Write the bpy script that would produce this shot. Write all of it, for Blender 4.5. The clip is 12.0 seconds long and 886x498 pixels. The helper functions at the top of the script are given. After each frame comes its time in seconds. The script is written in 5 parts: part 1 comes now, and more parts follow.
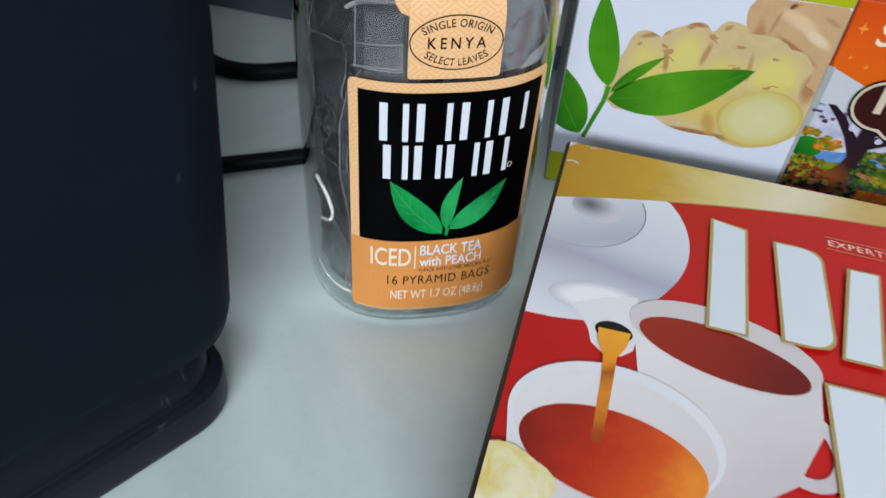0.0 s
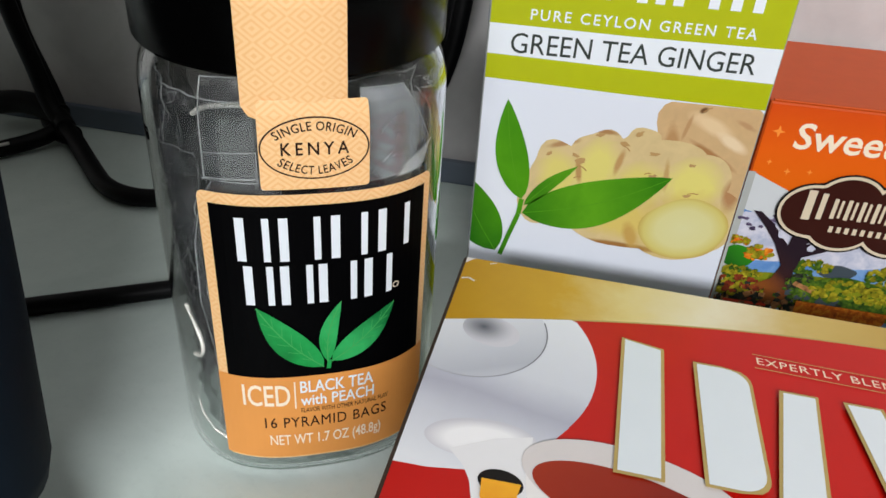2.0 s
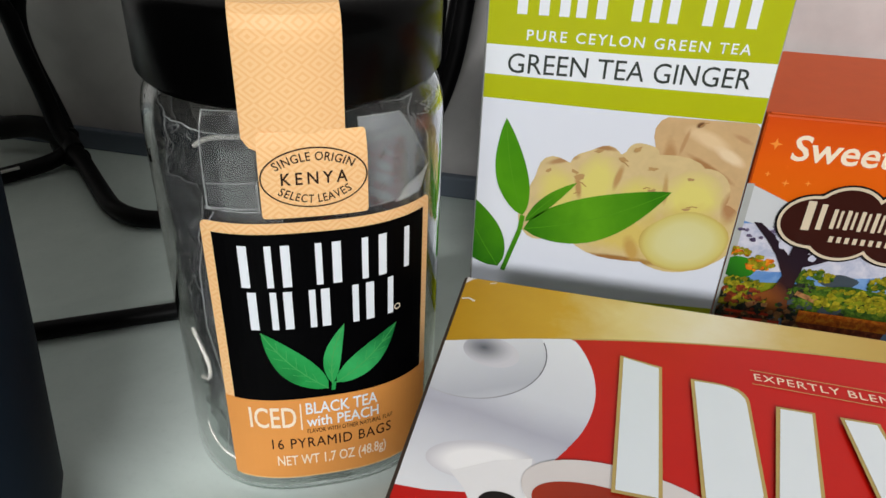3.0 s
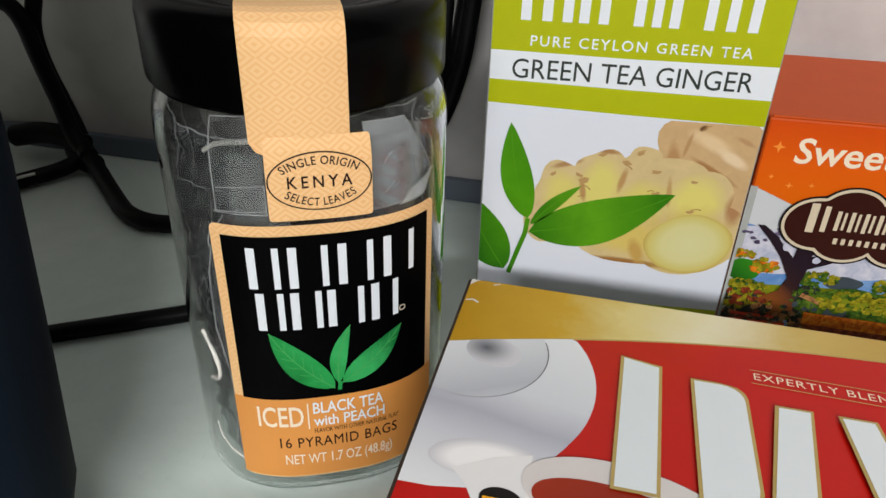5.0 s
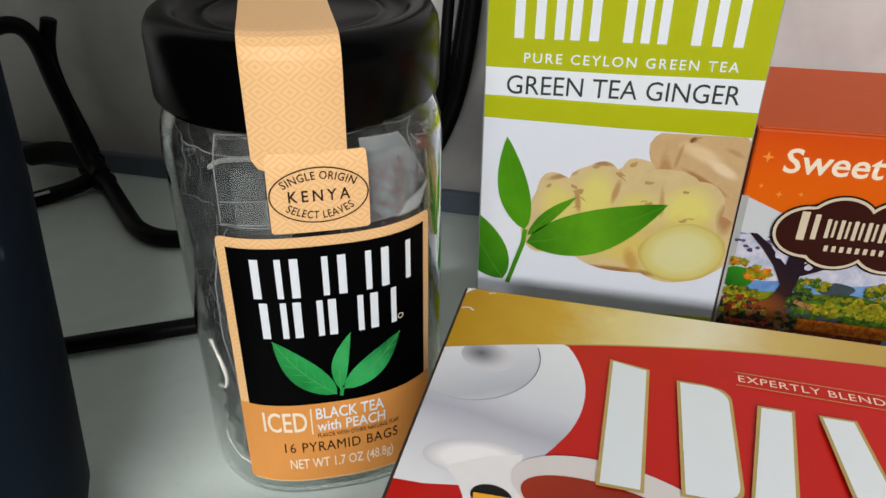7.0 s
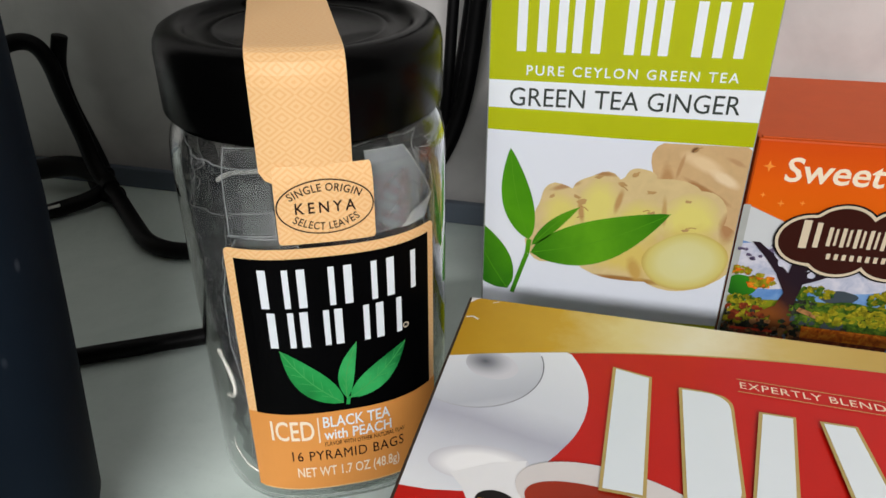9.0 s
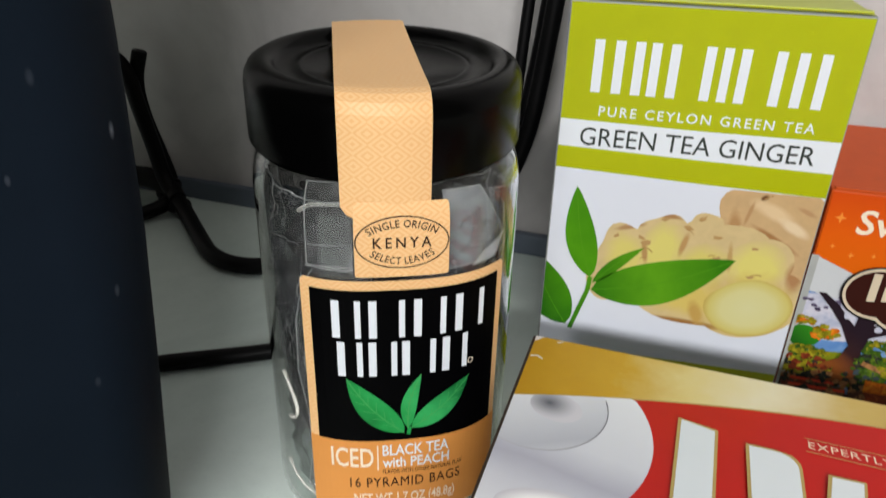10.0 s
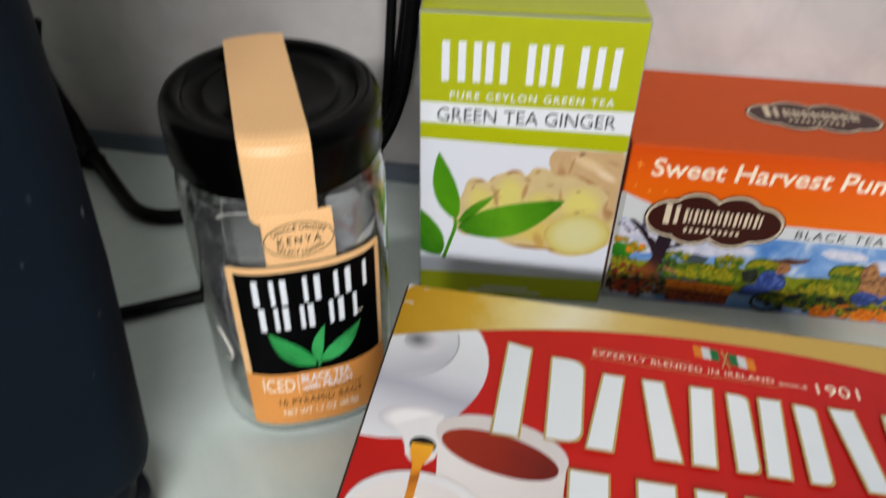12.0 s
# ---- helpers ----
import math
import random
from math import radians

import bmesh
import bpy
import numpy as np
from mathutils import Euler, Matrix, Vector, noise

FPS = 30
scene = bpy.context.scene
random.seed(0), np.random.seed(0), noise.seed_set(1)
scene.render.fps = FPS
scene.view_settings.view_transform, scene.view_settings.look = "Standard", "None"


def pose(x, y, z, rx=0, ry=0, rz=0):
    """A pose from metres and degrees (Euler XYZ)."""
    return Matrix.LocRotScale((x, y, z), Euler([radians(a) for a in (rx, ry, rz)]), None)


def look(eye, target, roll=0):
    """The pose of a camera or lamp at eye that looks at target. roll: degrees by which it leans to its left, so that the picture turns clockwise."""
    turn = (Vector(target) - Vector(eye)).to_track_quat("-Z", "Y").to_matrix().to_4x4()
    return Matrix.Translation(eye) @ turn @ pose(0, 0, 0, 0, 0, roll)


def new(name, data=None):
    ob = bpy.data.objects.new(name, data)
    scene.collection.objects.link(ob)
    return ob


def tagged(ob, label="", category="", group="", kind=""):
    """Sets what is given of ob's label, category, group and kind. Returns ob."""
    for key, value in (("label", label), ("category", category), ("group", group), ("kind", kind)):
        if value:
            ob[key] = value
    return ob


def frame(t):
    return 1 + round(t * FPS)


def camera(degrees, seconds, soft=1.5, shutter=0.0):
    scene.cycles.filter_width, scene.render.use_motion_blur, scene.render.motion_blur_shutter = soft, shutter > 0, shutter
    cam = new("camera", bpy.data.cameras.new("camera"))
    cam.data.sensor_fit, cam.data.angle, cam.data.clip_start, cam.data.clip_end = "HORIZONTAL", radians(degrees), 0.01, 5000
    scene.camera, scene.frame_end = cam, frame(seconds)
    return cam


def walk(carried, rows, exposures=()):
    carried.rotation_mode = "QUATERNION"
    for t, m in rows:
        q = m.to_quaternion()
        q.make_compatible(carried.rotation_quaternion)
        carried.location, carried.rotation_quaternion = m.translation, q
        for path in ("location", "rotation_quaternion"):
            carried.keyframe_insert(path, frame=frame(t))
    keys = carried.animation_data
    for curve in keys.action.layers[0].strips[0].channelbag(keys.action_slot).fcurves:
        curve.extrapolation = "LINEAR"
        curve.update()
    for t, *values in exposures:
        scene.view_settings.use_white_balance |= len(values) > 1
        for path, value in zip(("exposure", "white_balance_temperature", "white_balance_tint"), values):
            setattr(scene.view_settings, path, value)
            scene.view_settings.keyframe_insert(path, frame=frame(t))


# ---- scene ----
cam = camera(61.66, 12.0, shutter=0.6)
PATH = [
    (0, (-0.0142, 0.00144, 0.1414), (-0.03098, 0.14969, 0.0082), 4.96),
    (0.3, (-0.00939, 0.00808, 0.13444), (-0.03189, 0.16252, 0.00937), 3.51),
    (0.5, (-0.00754, 0.01285, 0.13346), (-0.02629, 0.17354, 0.01587), 5.04),
    (1, (-0.00195, 0.01642, 0.13068), (-0.01375, 0.18066, 0.01716), 5.7),
    (1.5, (0.00315, 0.02095, 0.13217), (-0.00992, 0.18925, 0.02491), 5.61),
    (2, (0.00163, 0.01994, 0.12959), (-0.01207, 0.18931, 0.0241), 4.04),
    (2.5, (0.00331, 0.01999, 0.13196), (-0.01165, 0.18908, 0.02621), 2.41),
    (2.7, (0.0032, 0.01988, 0.13337), (-0.01255, 0.18935, 0.02832), 2.37),
    (4.3, (0.00573, 0.01797, 0.13375), (-0.0128, 0.18836, 0.03068), 2.07),
    (4.5, (0.00458, 0.01751, 0.13417), (-0.01455, 0.18781, 0.03105), 1.89),
    (5, (0.00526, 0.01734, 0.13443), (-0.01454, 0.18757, 0.03133), 1.72),
    (5.5, (0.00536, 0.0204, 0.13412), (-0.01541, 0.19136, 0.03244), 1.39),
    (6, (0.00574, 0.01732, 0.13404), (-0.01556, 0.18835, 0.03257), 1.45),
    (6.5, (0.00801, 0.01417, 0.13693), (-0.01402, 0.18553, 0.03618), 0.9),
    (8.5, (0.00967, 0.01015, 0.13707), (-0.01465, 0.18253, 0.03861), 0.23),
    (9, (0.00974, 0.01012, 0.13794), (-0.01524, 0.18301, 0.04055), -0.01),
    (9.2, (0.00564, 0.00941, 0.13795), (-0.01899, 0.18281, 0.04137), 0.66),
    (9.5, (0.00413, 0.00965, 0.14087), (-0.02859, 0.18302, 0.04668), -0.06),
    (9.7, (0.0053, 0.00668, 0.13911), (-0.03453, 0.18189, 0.05128), -0.26),
    (10, (0.00349, 0.00905, 0.14293), (-0.03247, 0.18197, 0.0491), 1.45),
    (10.2, (0.00784, 0.00827, 0.14352), (-0.02827, 0.17842, 0.0448), -0.02),
    (10.5, (0.00851, 0.00778, 0.14373), (-0.02018, 0.17631, 0.03992), 1.56),
    (10.8, (0.00787, 0.00653, 0.15425), (-0.00836, 0.17054, 0.04094), 3.64),
    (11, (0.01068, 0.00325, 0.16437), (-0.00253, 0.16513, 0.04767), 2.66),
    (11.3, (0.01736, -0.00566, 0.18295), (0.00658, 0.15597, 0.06564), 1.51),
    (11.5, (0.01605, -0.00587, 0.19332), (0.0111, 0.15506, 0.07467), 2.63),
    (11.7, (0.01408, -0.0131, 0.19638), (0.00985, 0.1502, 0.08099), 2.31),
    (12, (0.01679, -0.01807, 0.19404), (0.00683, 0.13873, 0.07029), 1.33),
]
walk(cam, [(t, look(eye, target, roll)) for t, eye, target, roll in PATH], exposures=((0.0, -0.32, 5750, 10), (0.3, 0.04, 5900, 10), (0.6, 0.02, 5950, 10), (2.0, -0.20, 6300, 10), (5.5, -0.34, 6550, 10), (8.5, -0.30, 6500, 10), (10.5, -0.25, 6500, 10), (11.2, -0.36, 6550, 10), (12.0, -0.30, 6500, 12)))

# ---------------------------------------------------------------- light
world = bpy.data.worlds.new("world")
world.use_nodes = True
world.node_tree.nodes["Background"].inputs[0].default_value = (0.62, 0.72, 0.9, 1)
world.node_tree.nodes["Background"].inputs[1].default_value = 0.5
scene.world = world


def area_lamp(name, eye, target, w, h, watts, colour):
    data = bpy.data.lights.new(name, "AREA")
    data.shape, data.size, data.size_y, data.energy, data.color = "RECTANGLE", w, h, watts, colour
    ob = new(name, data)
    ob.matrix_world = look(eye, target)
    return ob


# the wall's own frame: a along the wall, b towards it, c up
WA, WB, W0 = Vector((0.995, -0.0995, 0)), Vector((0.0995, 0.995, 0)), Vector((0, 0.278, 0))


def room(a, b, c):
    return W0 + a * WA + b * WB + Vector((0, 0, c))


# added lamp in an unseen window, stands in for a torch near the camera
area_lamp("added_front_light", room(0.36, -1.98, 1.08), room(0.0, -0.1, 0.0), 1.25, 0.05, 52.0, (1.0, 0.99, 0.98))
# unseen overhead lamp, added as fill for the counter and top faces
area_lamp("added_fill_light", room(0.25, -0.75, 1.56), room(0.25, -0.7, 0.0), 0.35, 0.35, 2.0, (1.0, 0.98, 0.95))


# ---------------------------------------------------------------- materials
def lin(c):
    return tuple(((v / 255) / 12.92 if v / 255 <= 0.04045 else ((v / 255 + 0.055) / 1.055) ** 2.4) for v in c) + (1,)


def base_material(name):
    m = bpy.data.materials.new(name)
    m.use_nodes = True
    return m, m.node_tree.nodes, m.node_tree.links, m.node_tree.nodes["Principled BSDF"]


def mix_colour(n, l, fac, a, b):
    x = n.new("ShaderNodeMix")
    x.data_type = "RGBA"
    if fac is not None:
        l.new(fac, x.inputs[0])
    for i, v in ((6, a), (7, b)):
        if isinstance(v, tuple):
            x.inputs[i].default_value = v
        else:
            l.new(v, x.inputs[i])
    return x.outputs[2]


def add_bump(n, l, p, height, strength, dist):
    b = n.new("ShaderNodeBump")
    b.inputs["Strength"].default_value, b.inputs["Distance"].default_value = strength, dist
    l.new(height, b.inputs["Height"])
    l.new(b.outputs[0], p.inputs["Normal"])


def noise_node(n, l, scale, detail=4, rough=0.55, coord="Object", stretch=None, warp=0.0):
    tc = n.new("ShaderNodeTexCoord")
    out = tc.outputs[coord]
    if stretch:
        mp = n.new("ShaderNodeMapping")
        mp.inputs["Scale"].default_value = stretch
        l.new(out, mp.inputs[0])
        out = mp.outputs[0]
    x = n.new("ShaderNodeTexNoise")
    x.inputs["Scale"].default_value, x.inputs["Detail"].default_value = scale, detail
    x.inputs["Roughness"].default_value, x.inputs["Distortion"].default_value = rough, warp
    l.new(out, x.inputs["Vector"])
    return x.outputs["Fac"]


def ramp(n, l, fac, stops):
    r = n.new("ShaderNodeValToRGB")
    while len(r.color_ramp.elements) < len(stops):
        r.color_ramp.elements.new(0.5)
    for e, (pos, col) in zip(r.color_ramp.elements, stops):
        e.position, e.color = pos, col
    l.new(fac, r.inputs[0])
    return r.outputs[0]


def card(name, rgb, rough=0.45, vary=0.06, metal=0.0, coat=0.03, spec=0.2):
    """Printed and coated card: one ink, faint mottling, fine tooth."""
    m, n, l, p = base_material(name)
    c = lin(rgb)
    dark = tuple(v * (1 - 2 * vary) for v in c[:3]) + (1,)
    light = tuple(min(1, v * (1 + vary) + 0.0005) for v in c[:3]) + (1,)
    l.new(mix_colour(n, l, noise_node(n, l, 160, 5), dark, light), p.inputs["Base Color"])
    p.inputs["Roughness"].default_value, p.inputs["Metallic"].default_value = rough, metal
    p.inputs["Coat Weight"].default_value, p.inputs["Coat Roughness"].default_value = coat, 0.22
    p.inputs["Specular IOR Level"].default_value = spec
    add_bump(n, l, p, noise_node(n, l, 900, 2), 0.08, 0.0003)
    return m


def card_fade(name, stops, a, b, rough=0.45, mottle=0.15, metal=0.0, coat=0.03, spec=0.2):
    """Printed picture whose ink runs from colour to colour between two points of the print (UV in metres)."""
    m, n, l, p = base_material(name)
    uv = n.new("ShaderNodeUVMap")
    d = Vector((b[0] - a[0], b[1] - a[1], 0))
    sub = n.new("ShaderNodeVectorMath")
    sub.operation = "SUBTRACT"
    l.new(uv.outputs[0], sub.inputs[0])
    sub.inputs[1].default_value = (a[0], a[1], 0)
    dot = n.new("ShaderNodeVectorMath")
    dot.operation = "DOT_PRODUCT"
    l.new(sub.outputs[0], dot.inputs[0])
    dot.inputs[1].default_value = d / d.length_squared
    nz = noise_node(n, l, 130, 4, 0.6)
    mad = n.new("ShaderNodeMath")
    mad.operation = "MULTIPLY_ADD"
    l.new(nz, mad.inputs[0])
    mad.inputs[1].default_value = mottle
    l.new(dot.outputs["Value"], mad.inputs[2])
    off = n.new("ShaderNodeMath")
    off.operation = "SUBTRACT"
    l.new(mad.outputs[0], off.inputs[0])
    off.inputs[1].default_value = mottle / 2
    col = ramp(n, l, off.outputs[0], [(s, lin(c)) for s, c in stops])
    l.new(col, p.inputs["Base Color"])
    p.inputs["Roughness"].default_value, p.inputs["Metallic"].default_value = rough, metal
    p.inputs["Coat Weight"].default_value, p.inputs["Coat Roughness"].default_value = coat, 0.22
    p.inputs["Specular IOR Level"].default_value = spec
    return m


def dome(name, stops, centre, radii, turn=0.0, mottle=0.12, scale=90, detail=2):
    """Printed rounded form: the ink runs outwards from a bright middle (UV in metres)."""
    m, n, l, p = base_material(name)
    uv, mp, ln = n.new("ShaderNodeUVMap"), n.new("ShaderNodeMapping"), n.new("ShaderNodeVectorMath")
    mp.vector_type = "TEXTURE"
    mp.inputs["Location"].default_value = (centre[0], centre[1], 0)
    mp.inputs["Rotation"].default_value = (0, 0, turn)
    mp.inputs["Scale"].default_value = (radii[0], radii[1], 1)
    ln.operation = "LENGTH"
    l.new(uv.outputs[0], mp.inputs[0])
    l.new(mp.outputs[0], ln.inputs[0])
    mad = n.new("ShaderNodeMath")
    mad.operation = "MULTIPLY_ADD"
    l.new(noise_node(n, l, scale, detail, 0.5, warp=0.6), mad.inputs[0])
    mad.inputs[1].default_value = mottle * 2
    l.new(ln.outputs["Value"], mad.inputs[2])
    off = n.new("ShaderNodeMath")
    off.operation = "SUBTRACT"
    l.new(mad.outputs[0], off.inputs[0])
    off.inputs[1].default_value = mottle
    l.new(ramp(n, l, off.outputs[0], [(a, lin(c)) for a, c in stops]), p.inputs["Base Color"])
    p.inputs["Roughness"].default_value, p.inputs["Specular IOR Level"].default_value = 0.45, 0.2
    return m


def soft_spots(name, rgb, spots, mottle=0.2, scale=150):
    """Printed picture of soft patches: each an oval (x, y, rx, ry, turn, ink) that melts into the ink below it."""
    m, n, l, p = base_material(name)
    uv = n.new("ShaderNodeUVMap")
    grain = noise_node(n, l, scale, 4, 0.55, warp=0.5)
    col = mix_colour(n, l, grain, lin(tuple(int(v * 0.93) for v in rgb)), lin(tuple(min(255, int(v * 1.05)) for v in rgb)))
    for x, y, rx, ry, turn, ink in spots:
        mp, ln, mad = n.new("ShaderNodeMapping"), n.new("ShaderNodeVectorMath"), n.new("ShaderNodeMath")
        mp.vector_type = "TEXTURE"
        mp.inputs["Location"].default_value = (x, y, 0)
        mp.inputs["Rotation"].default_value = (0, 0, turn)
        mp.inputs["Scale"].default_value = (rx, ry, 1)
        ln.operation, mad.operation = "LENGTH", "MULTIPLY_ADD"
        l.new(uv.outputs[0], mp.inputs[0])
        l.new(mp.outputs[0], ln.inputs[0])
        l.new(grain, mad.inputs[0])
        mad.inputs[1].default_value = mottle * 2
        l.new(ln.outputs["Value"], mad.inputs[2])
        fac = ramp(n, l, mad.outputs[0], [(0.62 + mottle - 0.25, (1, 1, 1, 1)), (min(1.0, 0.9 + mottle - 0.1), (0, 0, 0, 1))])
        col = mix_colour(n, l, fac, col, lin(ink))
    l.new(col, p.inputs["Base Color"])
    p.inputs["Roughness"].default_value, p.inputs["Specular IOR Level"].default_value = 0.45, 0.2
    return m


def blotch(name, stops, scale, rough=0.45, warp=0.5, coat=0.03):
    """Printed photograph texture: several inks mottled together."""
    m, n, l, p = base_material(name)
    col = ramp(n, l, noise_node(n, l, scale, 6, 0.6, warp=warp), [(s, lin(c)) for s, c in stops])
    l.new(col, p.inputs["Base Color"])
    p.inputs["Roughness"].default_value, p.inputs["Coat Weight"].default_value = rough, coat
    p.inputs["Coat Roughness"].default_value, p.inputs["Specular IOR Level"].default_value = 0.22, 0.2
    return m


def peach_paper():
    """Peach label paper with a tone-on-tone pattern of nested diamonds (UV in metres)."""
    m, n, l, p = base_material("peach_paper")
    uv = n.new("ShaderNodeUVMap")
    mp = n.new("ShaderNodeMapping")
    mp.inputs["Scale"].default_value = (1 / 0.0052, 1 / 0.0042, 1)
    l.new(uv.outputs[0], mp.inputs[0])
    sep = n.new("ShaderNodeSeparateXYZ")
    l.new(mp.outputs[0], sep.inputs[0])

    def math_node(op, a, b=None):
        x = n.new("ShaderNodeMath")
        x.operation = op
        for i, v in enumerate((a, b)):
            if v is None:
                continue
            if isinstance(v, (int, float)):
                x.inputs[i].default_value = v
            else:
                l.new(v, x.inputs[i])
        return x.outputs[0]

    def tri(v):
        return math_node("ABSOLUTE", math_node("SUBTRACT", math_node("FRACT", v), 0.5))

    rings = math_node("FRACT", math_node("MULTIPLY", math_node("ADD", tri(sep.outputs[0]), tri(sep.outputs[1])), 4.0))
    line = math_node("LESS_THAN", rings, 0.42)
    soft = math_node("MULTIPLY", line, 0.6)
    l.new(mix_colour(n, l, soft, lin((247, 202, 146)), lin((238, 180, 114))), p.inputs["Base Color"])
    p.inputs["Roughness"].default_value, p.inputs["Coat Weight"].default_value = 0.42, 0.08
    p.inputs["Coat Roughness"].default_value = 0.3
    p.inputs["Specular IOR Level"].default_value = 0.3
    add_bump(n, l, p, noise_node(n, l, 700, 2), 0.06, 0.0003)
    return m


def counter_material():
    m, n, l, p = base_material("counter_laminate")
    cloud = ramp(n, l, noise_node(n, l, 9, 7, 0.62, warp=1.2), [(0.3, lin((198, 213, 207))), (0.52, lin((215, 228, 222))), (0.72, lin((229, 238, 233)))])
    speck = ramp(n, l, noise_node(n, l, 420, 3, 0.7), [(0.33, (0.82, 0.83, 0.83, 1)), (0.45, (1, 1, 1, 1))])
    mul = n.new("ShaderNodeMix")
    mul.data_type, mul.blend_type = "RGBA", "MULTIPLY"
    mul.inputs[0].default_value = 0.2
    l.new(cloud, mul.inputs[6])
    l.new(speck, mul.inputs[7])
    l.new(mul.outputs[2], p.inputs["Base Color"])
    r = n.new("ShaderNodeMapRange")
    r.inputs[3].default_value, r.inputs[4].default_value = 0.28, 0.5
    l.new(noise_node(n, l, 30, 5), r.inputs[0])
    l.new(r.outputs[0], p.inputs["Roughness"])
    add_bump(n, l, p, noise_node(n, l, 260, 4), 0.05, 0.0006)
    return m


def wall_material():
    m, n, l, p = base_material("marbled_wall")
    cloud = ramp(n, l, noise_node(n, l, 9, 5, 0.55, warp=0.4), [(0.3, lin((172, 171, 171))), (0.47, lin((194, 192, 190))), (0.6, lin((207, 204, 202))), (0.75, lin((198, 192, 188)))])
    vein = ramp(n, l, noise_node(n, l, 26, 7, 0.65, warp=0.5), [(0.36, (0.8, 0.8, 0.81, 1)), (0.56, (1, 1, 1, 1))])
    mul = n.new("ShaderNodeMix")
    mul.data_type, mul.blend_type = "RGBA", "MULTIPLY"
    mul.inputs[0].default_value = 0.65
    l.new(cloud, mul.inputs[6])
    l.new(vein, mul.inputs[7])
    l.new(mul.outputs[2], p.inputs["Base Color"])
    p.inputs["Roughness"].default_value = 0.42
    add_bump(n, l, p, noise_node(n, l, 60, 6), 0.08, 0.001)
    return m


def plain(name, rgb, rough=0.5, vary=0.08, scale=40, bump=0.05, dist=0.0005, metal=0.0, spec=None, ior=None):
    m, n, l, p = base_material(name)
    c = lin(rgb)
    l.new(mix_colour(n, l, noise_node(n, l, scale, 5), tuple(v * (1 - vary) for v in c[:3]) + (1,), tuple(v * (1 + vary) for v in c[:3]) + (1,)), p.inputs["Base Color"])
    p.inputs["Roughness"].default_value, p.inputs["Metallic"].default_value = rough, metal
    if spec is not None:
        p.inputs["Specular IOR Level"].default_value = spec
    if ior is not None:
        p.inputs["IOR"].default_value = ior
    add_bump(n, l, p, noise_node(n, l, scale * 12, 3), bump, dist)
    return m


def machine_material():
    """Near-black navy plastic with dust flecks and smears."""
    m, n, l, p = base_material("navy_plastic")
    tc = n.new("ShaderNodeTexCoord")
    mp = n.new("ShaderNodeMapping")
    mp.inputs["Scale"].default_value, mp.inputs["Rotation"].default_value = (1, 1, 0.45), (0.3, 0.5, 0.2)
    l.new(tc.outputs["Object"], mp.inputs[0])
    v = n.new("ShaderNodeTexVoronoi")
    v.inputs["Scale"].default_value = 210
    l.new(mp.outputs[0], v.inputs["Vector"])
    fleck = ramp(n, l, v.outputs["Distance"], [(0.0, (1, 1, 1, 1)), (0.14, (0, 0, 0, 1))])
    patch = ramp(n, l, noise_node(n, l, 22, 3), [(0.5, (0, 0, 0, 1)), (0.62, (1, 1, 1, 1))])
    mul = n.new("ShaderNodeMix")
    mul.data_type, mul.blend_type = "RGBA", "MULTIPLY"
    mul.inputs[0].default_value = 1
    l.new(fleck, mul.inputs[6])
    l.new(patch, mul.inputs[7])
    smear = mix_colour(n, l, noise_node(n, l, 14, 5), lin((13, 20, 28)), lin((25, 35, 47)))
    l.new(mix_colour(n, l, mul.outputs[2], smear, lin((112, 120, 132))), p.inputs["Base Color"])
    p.inputs["Roughness"].default_value, p.inputs["IOR"].default_value = 0.6, 1.12
    add_bump(n, l, p, noise_node(n, l, 500, 2), 0.1, 0.0003)
    return m


def clear_plastic(name, tint, rough):
    """Clear moulded plastic that bends light."""
    m, n, l, p = base_material(name)
    p.inputs["Base Color"].default_value, p.inputs["Roughness"].default_value = tint, rough
    p.inputs["Transmission Weight"].default_value, p.inputs["IOR"].default_value = 1.0, 1.42
    add_bump(n, l, p, noise_node(n, l, 60, 3), 0.12, 0.001)
    return m


def scuffed(name):
    """Black moulded plastic with pale rubbed streaks."""
    m, n, l, p = base_material(name)
    rub = ramp(n, l, noise_node(n, l, 150, 5, 0.7, stretch=(1, 1, 0.35), warp=0.8), [(0.60, (0, 0, 0, 1)), (0.72, (1, 1, 1, 1))])
    deep = mix_colour(n, l, noise_node(n, l, 30, 4), lin((12, 17, 23)), lin((24, 32, 42)))
    l.new(mix_colour(n, l, rub, deep, lin((78, 86, 94))), p.inputs["Base Color"])
    p.inputs["Roughness"].default_value, p.inputs["IOR"].default_value = 0.42, 1.3
    add_bump(n, l, p, noise_node(n, l, 300, 3), 0.15, 0.0004)
    return m


def panel_film(name, rgb, low, high, scale):
    """Flat wrapper film pressed against the wall: pale, half clear, creased."""
    m, n, l, p = base_material(name)
    c = lin(rgb)
    l.new(mix_colour(n, l, noise_node(n, l, scale * 3, 4), tuple(v * 0.7 for v in c[:3]) + (1,), c), p.inputs["Base Color"])
    p.inputs["Roughness"].default_value, p.inputs["Specular IOR Level"].default_value = 0.25, 0.6
    hz = n.new("ShaderNodeMapRange")
    hz.inputs[1].default_value, hz.inputs[2].default_value, hz.inputs[3].default_value, hz.inputs[4].default_value = 0.35, 0.68, low, high
    l.new(noise_node(n, l, scale, 5, 0.6, warp=1.0), hz.inputs[0])
    l.new(hz.outputs[0], p.inputs["Alpha"])
    add_bump(n, l, p, noise_node(n, l, scale, 2, 0.5, warp=0.5), 0.3, 0.002)
    return m


